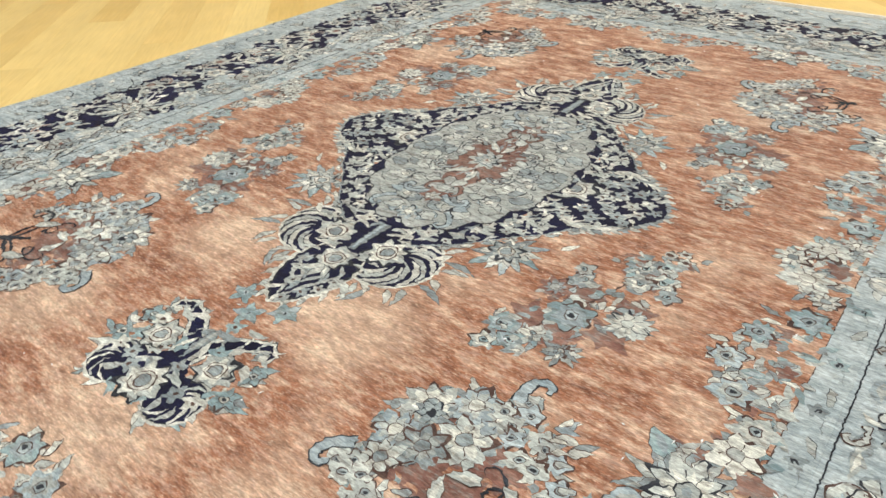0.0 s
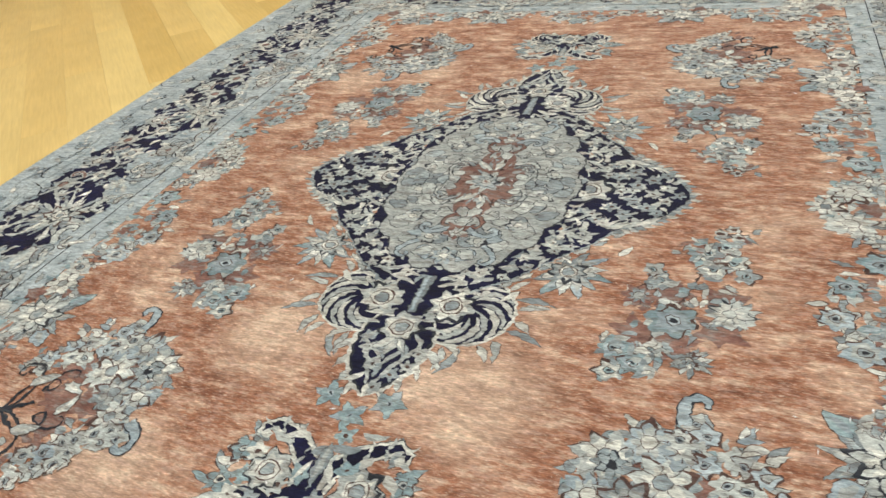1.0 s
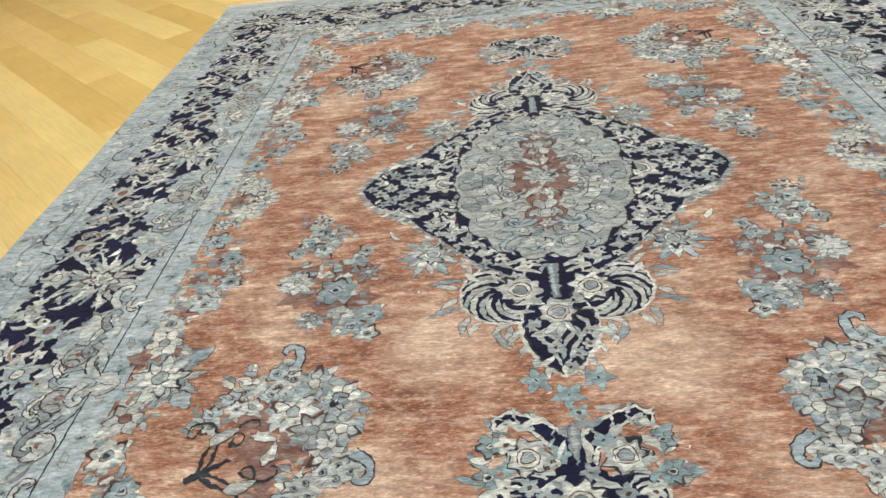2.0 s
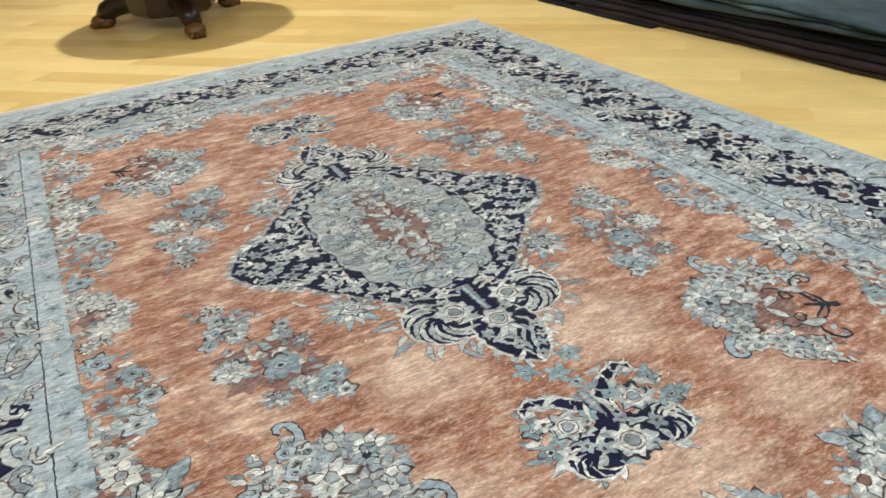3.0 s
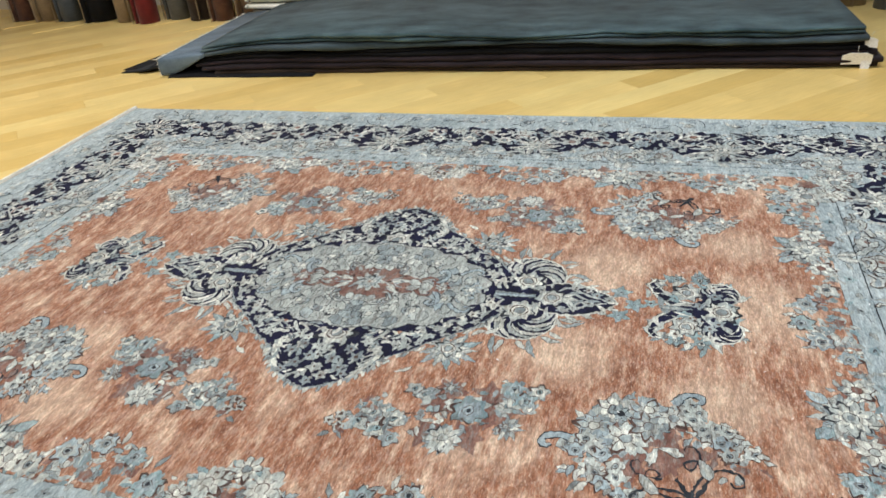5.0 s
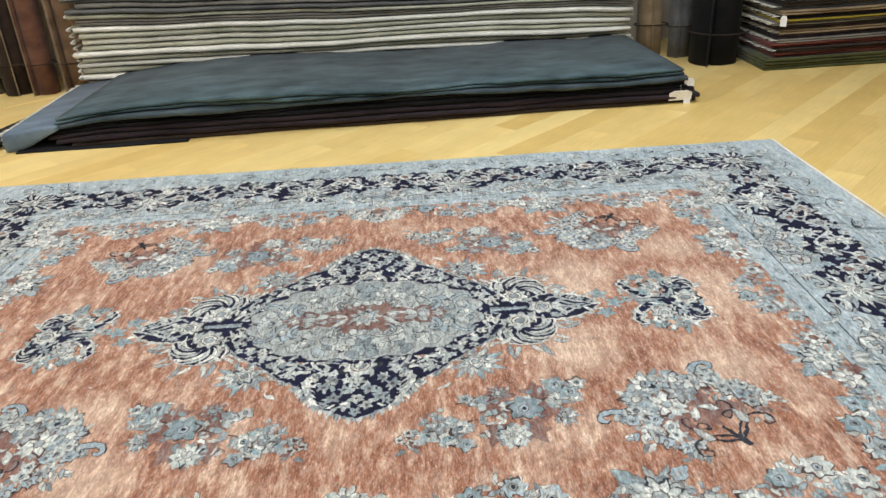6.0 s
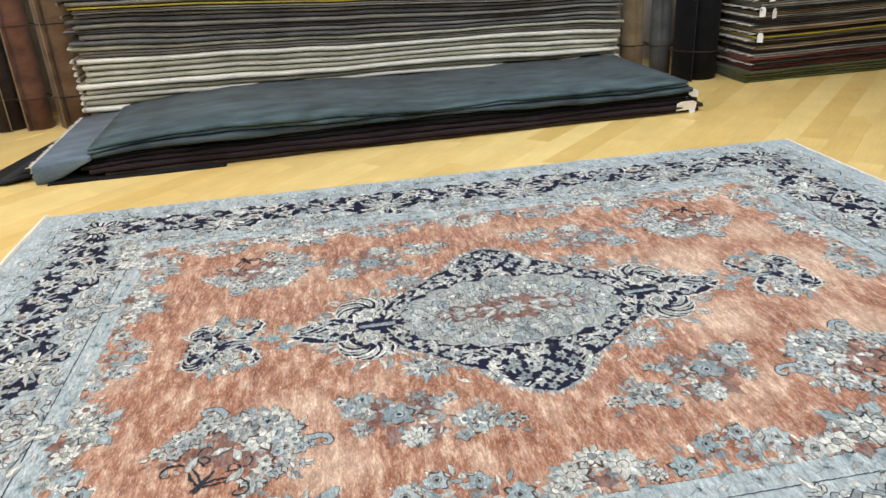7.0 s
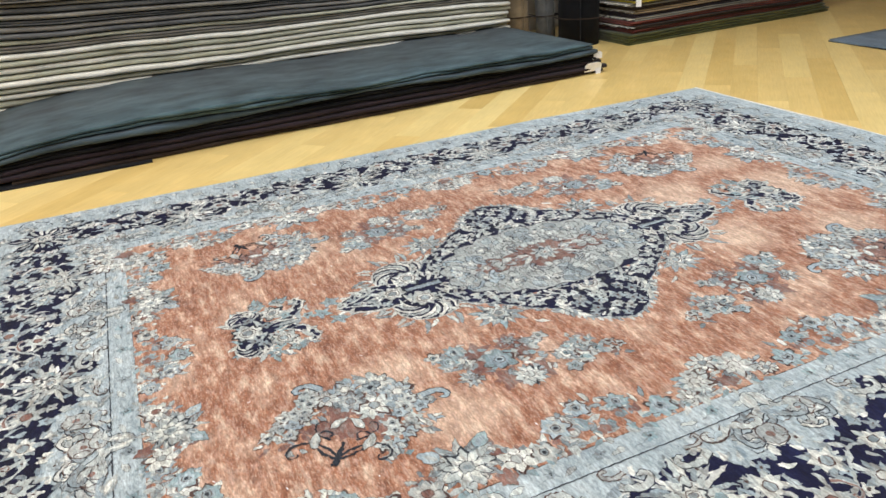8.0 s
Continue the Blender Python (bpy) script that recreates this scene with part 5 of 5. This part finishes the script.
for k, (ty, tz) in enumerate(((1.27, 0.40), (1.29, 0.62), (1.25, 0.75), (1.23, 0.60))):
    hang_tag(FAR @ pose(0.0 + 0.02 * (k % 2), ty - 0.03 * k, tz, 0, 0, -40 + 20 * k), 0.05, 0.085, "small white paper tag hanging from the far stack")

# mats beyond the rug
mat1 = tagged(new("floor_mat"), "steel-blue rug lying flat on the oak floor", "rug")
mat1.matrix_world = pose(2.40, -4.47, FLOOR_Z, 0, 0, -91)
part("pile_sheet", fold_bm(1.6, -2.6, 0.0, lambda y: 0.0, lambda y: 0.026 + 0.003 * math.sin(y * 4), 71, 0.0, 24, 0.006), WOOL["steel"], mat1, smooth=True)
part("backing", fold_bm(1.6, -2.62, 0.012, lambda y: -0.0, lambda y: 0.010, 72, 0.0, 24, 0.006), WOOL["black"], mat1, smooth=True)
mat2 = tagged(new("folded_rug"), "brown rug folded on the floor by the mats", "folded rug")
mat2.matrix_world = pose(2.9, -6.4, FLOOR_Z, 0, 0, -91)
for p, tone in enumerate(("umber", "tan", "umber")):
    part("ply", fold_bm(1.2, -2.0, 0.0, lambda y, p=p: 0.03 * p, lambda y, p=p: 0.03 * p + 0.029, 75 + p, 0.0, 20, 0.01), WOOL[tone], mat2, smooth=True)


# a low wine-red pile and a dark one along the north side of the floor
NORTH = pose(3.60, 5.45, FLOOR_Z, 0, 0, 90)
side_pile = "rugs folded in the northern pile"
for k, (a, c, tone, y0, y1, lab) in enumerate(((0.0, 0.04, "black", 0.02, 1.0, "black folded rug under a wine-red one"), (0.041, 0.10, "wine", 0.0, 0.95, "wine-red folded rug in a low pile"), (0.101, 0.16, "wine", 0.03, 0.97, "wine-red folded rug on top of a low pile"),
                                             (0.0, 0.06, "umber", 1.05, 2.6, "dark umber folded rug at the bottom of a pile"), (0.061, 0.12, "olive", 1.08, 2.55, "olive folded rug in a dark pile"), (0.121, 0.18, "black", 1.06, 2.58, "black folded rug in a dark pile"),
                                             (0.181, 0.25, "umber", 1.07, 2.56, "dark umber folded rug on top of a pile"))):
    folded_rug(NORTH, 1.0, y0, y1, (lambda y, a=a: a * (1 + 0.04 * math.sin(y * 3))), (lambda y, c=c: c * (1 + 0.04 * math.sin(y * 3))), tone, 300 + k, lab, side_pile, 0.015 * (k % 2), 2 if k in (1, 2) else 1, -0.08 if y0 > 1 else 0.0, None, 0.015)


# ---- rolled rugs standing along the wall ----
def roll_bm(r0, h, seed, squash=1.0, turns=3):
    """A rolled rug on end: an open spiral with thickness, its loose edge lying outside."""
    bm = bmesh.new()
    n = 26 * turns
    th = r0 * 0.85 / turns
    rows = []
    levels = 6
    for lv in range(levels + 1):
        z = h * lv / levels
        out, inn = [], []
        for i in range(n + 1):
            t = i / n
            a = 2 * math.pi * turns * t + seed
            rr = r0 * 0.12 + (r0 * 0.88 - th * 0.4) * t + 0.006 * noise.noise((a, z * 1.2, seed))
            ca, sa = math.cos(a), math.sin(a) * squash
            out.append((rr * ca, rr * sa, z))
            inn.append(((rr - th * 0.72) * ca, (rr - th * 0.72) * sa, z))
        rows.append([bm.verts.new(p) for p in out + inn[::-1]])
    m = len(rows[0])
    for p, q in zip(rows, rows[1:]):
        for k in range(m):
            bm.faces.new((p[k], p[(k + 1) % m], q[(k + 1) % m], q[k]))
    half = m // 2
    for row, flip in ((rows[0], True), (rows[-1], False)):
        for k in range(half - 1):
            f = (row[k], row[k + 1], row[m - 2 - k], row[m - 1 - k])
            bm.faces.new(f[::-1] if flip else f)
    bmesh.ops.recalc_face_normals(bm, faces=bm.faces[:])
    return bm


def rolled_rug(x, y, r0, h, tone, label, seed, squash=1.0, lean=0.0, flap="tan"):
    ob = tagged(new("rolled_rug"), label, "rolled rug", "rolled rugs standing by the wall")
    ob.matrix_world = pose(x, y, FLOOR_Z, 0, lean, 0)
    part("roll", roll_bm(r0, h, seed, squash), WOOL[tone], ob, smooth=True)
    for k, zz in enumerate((0.28, 0.9, 1.5)):
        if zz < h:
            bm = bmesh.new()
            n = 28
            vs = []
            for i in range(n):
                a = 2 * math.pi * i / n
                for q, (dr, dz) in enumerate(((0.001, -0.006), (0.006, 0.0), (0.001, 0.006))):
                    vs.append(bm.verts.new(((r0 + dr) * math.cos(a), (r0 * squash + dr) * math.sin(a), zz + dz)))
            for i in range(n):
                j = (i + 1) % n
                for q in range(2):
                    bm.faces.new((vs[3 * i + q], vs[3 * j + q], vs[3 * j + q + 1], vs[3 * i + q + 1]))
            part("tie", bm, WOOL["umber"], ob)
    # pale raw edge of the outer turn
    a = seed + 0.02
    e = r0 * 1.0
    part("edge_cord", tube_bm([((e + 0.004) * math.cos(a), (e * squash + 0.004) * math.sin(a), h * t / 6) for t in range(7)], [0.0045] * 7, 6), WOOL[flap], ob, "pale overcast edge")
    return ob


ROLLS = [(4.44, 2.93, 0.20, 2.1, "tanbrown", "tan-brown rolled rug with a pale cord, standing on end", 2.7), (4.42, 3.27, 0.145, 2.0, "brown", "red-brown rolled rug standing on end", 2.6),
         (4.50, 3.55, 0.17, 2.2, "umber", "dark umber rolled rug standing on end", 3.4), (4.52, 3.86, 0.15, 2.3, "grey", "wide mid-grey rolled rug standing on end", 2.2),
         (4.74, 4.04, 0.12, 2.0, "char", "narrow charcoal rolled rug standing on end", 3.0), (4.36, 4.13, 0.15, 1.9, "red", "dark red rolled rug with a pale edge, standing on end", 2.3),
         (4.48, 4.46, 0.14, 2.1, "tan", "ochre-tan rolled rug standing on end", 3.9), (4.54, 4.84, 0.23, 2.2, "black", "thick black rolled rug standing on end", 2.9),
         (4.55, 5.25, 0.17, 2.0, "bluegrey", "blue-grey rolled rug standing on end", 2.4), (4.60, 5.61, 0.18, 2.1, "tan", "tan rolled rug at the row's end", 3.1), (4.62, 5.93, 0.17, 2.1, "brown", "brown rolled rug in the corner of the row", 2.8)]
for k, (x, y, r0, h, tone, lab, seed) in enumerate(ROLLS):
    rolled_rug(x, y, r0, h, tone, lab, seed, 1.0, 1.5)
rolled_rug(4.50, -2.42, 0.15, 2.0, "tan", "tan ornamented rolled rug leaning behind the stack", 3.0, 1.0, 3)
rolled_rug(4.36, -2.66, 0.13, 2.0, "grey", "mid-grey rolled rug standing on end", 2.7, 1.0, 2, "grey")
rolled_rug(4.06, -2.88, 0.29, 2.1, "black", "thick black rolled rug standing between stacks", 2.5, 0.9, 0, "char")


# ---- lint and loose threads on the rug ----
def lint_bm(n):
    bm = bmesh.new()
    q = random.Random(77)
    for _ in range(n):
        x, y, a, l = q.uniform(-1.6, 1.6), q.uniform(-2.2, 2.2), q.random() * 6.3, q.uniform(0.003, 0.008)
        dx, dy, w = l * math.cos(a), l * math.sin(a), q.uniform(0.001, 0.0025)
        vs = [bm.verts.new((x + u * dx - k * w * math.sin(a), y + u * dy + k * w * math.cos(a), 0.0006 + h)) for h in (0, 0.0012) for u, k in ((-1, 0), (0, -1), (1, 0), (0, 1))]
        bm.faces.new(vs[4:])
        for i in range(4):
            bm.faces.new((vs[i], vs[(i + 1) % 4], vs[4 + (i + 1) % 4], vs[4 + i]))
    return bm


tagged(part("lint", lint_bm(150), WOOL["card"]), "white lint and thread ends strewn on the rug", "lint", kind="stuff")


# ---- pedestal table ----
def mahogany():
    m, nt, b = base("dark_mahogany", 0.3)
    co = object_co(nt)
    n = noise_node(nt, co, 5, 6, (1, 1, 7))
    nt.links.new(ramp(nt, n, [(0.3, rgb("130905")), (0.7, rgb("2a170c"))]), b.inputs["Base Color"])
    bump(nt, b, n, 0.2, 0.003)
    return m


WOOD = mahogany()
GILT, nt, b = base("rubbed_gilt_wood", 0.35)
nt.links.new(ramp(nt, noise_node(nt, object_co(nt), 40, 4), [(0.35, rgb("3a2210")), (0.7, rgb("8a5f2c"))]), b.inputs["Base Color"])
TX, TY = 0.03, 4.07
table = tagged(new("pedestal_table"), "dark mahogany round pedestal table with carved paw feet", "table")
table.location = (TX, TY, FLOOR_Z)
part("tabletop", lathe_bm([(0.65, 0.71), (0.68, 0.72), (0.69, 0.735), (0.68, 0.75), (0.65, 0.755)], 48), WOOD, table, smooth=False)
part("apron", lathe_bm([(0.50, 0.63), (0.52, 0.64), (0.52, 0.71), (0.50, 0.71)], 40), WOOD, table)
part("column", lathe_bm([(0.30, 0.10), (0.34, 0.13), (0.34, 0.25), (0.27, 0.28), (0.17, 0.32), (0.135, 0.40), (0.16, 0.48), (0.19, 0.53), (0.16, 0.58), (0.20, 0.63)], 8), WOOD, table, "faceted pedestal column")
A0 = math.atan2(3.47 - TY, 0.05 - TX)
for k in range(3):
    a = A0 + k * 2 * math.pi / 3
    c, s = math.cos(a), math.sin(a)
    leg = part("leg", tube_bm([(d * c, d * s, zz) for d, zz in ((0.10, 0.22), (0.24, 0.215), (0.36, 0.19), (0.46, 0.165), (0.54, 0.12), (0.575, 0.08))], [0.115, 0.105, 0.095, 0.085, 0.075, 0.062], 10), WOOD, table, smooth=True)
    bm = bmesh.new()
    bmesh.ops.create_uvsphere(bm, u_segments=14, v_segments=8, radius=1)
    bmesh.ops.transform(bm, matrix=Matrix.Translation((0.585 * c, 0.585 * s, 0.05)) @ Matrix.Rotation(a, 4, "Z") @ Matrix.Diagonal((0.10, 0.08, 0.06, 1)), verts=bm.verts)
    foot = part("paw", bm, GILT, leg, "carved paw foot with rubbed gilding", smooth=True)
    for q in range(4):
        o = (q - 1.5) * 0.03
        bm = bmesh.new()
        bmesh.ops.create_uvsphere(bm, u_segments=10, v_segments=6, radius=1)
        bmesh.ops.transform(bm, matrix=Matrix.Translation((0.65 * c - o * s, 0.65 * s + o * c, 0.026)) @ Matrix.Rotation(a, 4, "Z") @ Matrix.Diagonal((0.035, 0.016, 0.026, 1)), verts=bm.verts)
        t_ = part("toe", bm, GILT, table, smooth=True)

# ---- ceiling lights: unseen glowing fixtures, added around each lamp ----
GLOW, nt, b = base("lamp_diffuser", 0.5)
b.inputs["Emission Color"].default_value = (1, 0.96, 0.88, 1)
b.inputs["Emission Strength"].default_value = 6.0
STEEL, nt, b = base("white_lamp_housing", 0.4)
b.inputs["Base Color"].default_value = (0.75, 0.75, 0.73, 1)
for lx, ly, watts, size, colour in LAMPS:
    fx = tagged(new("unseen_downlight"), "unseen round white ceiling downlight, added around its lamp", "ceiling light", "downlights in the ceiling")
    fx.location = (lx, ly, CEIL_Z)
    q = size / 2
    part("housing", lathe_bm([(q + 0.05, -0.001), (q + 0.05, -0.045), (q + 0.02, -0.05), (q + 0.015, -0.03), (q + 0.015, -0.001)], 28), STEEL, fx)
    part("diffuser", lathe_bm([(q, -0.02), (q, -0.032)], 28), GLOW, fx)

# ---- floor planks, laid on the diagonal ----
PW, PL = 0.19, 1.9
ROT = Matrix.Rotation(radians(-45), 4, "Z")
plank_me = bpy.data.meshes.new("plank")
pbm = box_bm(-PL / 2 + 0.0002, PL / 2 - 0.0002, -PW / 2 + 0.0002, PW / 2 - 0.0002, FLOOR_Z - 0.016, FLOOR_Z)
top = [e for e in pbm.edges if all(v.co.z > FLOOR_Z - 0.001 for v in e.verts)]
bmesh.ops.bevel(pbm, geom=top, offset=0.0004, segments=1, affect="EDGES")
pbm.to_mesh(plank_me)
pbm.free()
plank_me.materials.append(OAK)
places = []
for row in range(-75, 76):
    off = ((row * 0.618) % 1.0) * PL
    for k in range(-9, 10):
        p = ROT @ Vector((k * PL + off, row * PW, 0))
        ends = [ROT @ Vector((k * PL + off + sx * PL / 2, row * PW + sy * PW / 2, 0)) for sx in (-1, 1) for sy in (-1, 1)]
        if all(X0 < e.x < X1 and Y0 < e.y < Y1 for e in ends) and not all(abs(e.x) < RX - 0.1 and abs(e.y) < RY - 0.1 for e in ends):
            places.append((max(abs(p.x) - 1.8, 0) + max(abs(p.y) - 2.4, 0), k * PL + off, row * PW))
places.sort()
for d, u, v in places[:290]:
    ob = new("plank", plank_me)
    ob.parent = floor
    ob.matrix_world = ROT @ Matrix.Translation((u, v, 0))
vs, fs = [], []
src = [tuple(v.co) for v in plank_me.vertices]
faces = [tuple(p.vertices) for p in plank_me.polygons]
for d, u, v in places[290:]:
    i = len(vs)
    vs += [(x + u, y + v, z_) for x, y, z_ in src]
    fs += [tuple(i + q for q in f) for f in faces]
rest = bpy.data.meshes.new("outer_planks")
rest.from_pydata(vs, [], fs)
rest.materials.append(OAK)
ob = tagged(new("outer_planks", rest), kind="stuff")
ob.parent = floor
ob.matrix_world = ROT
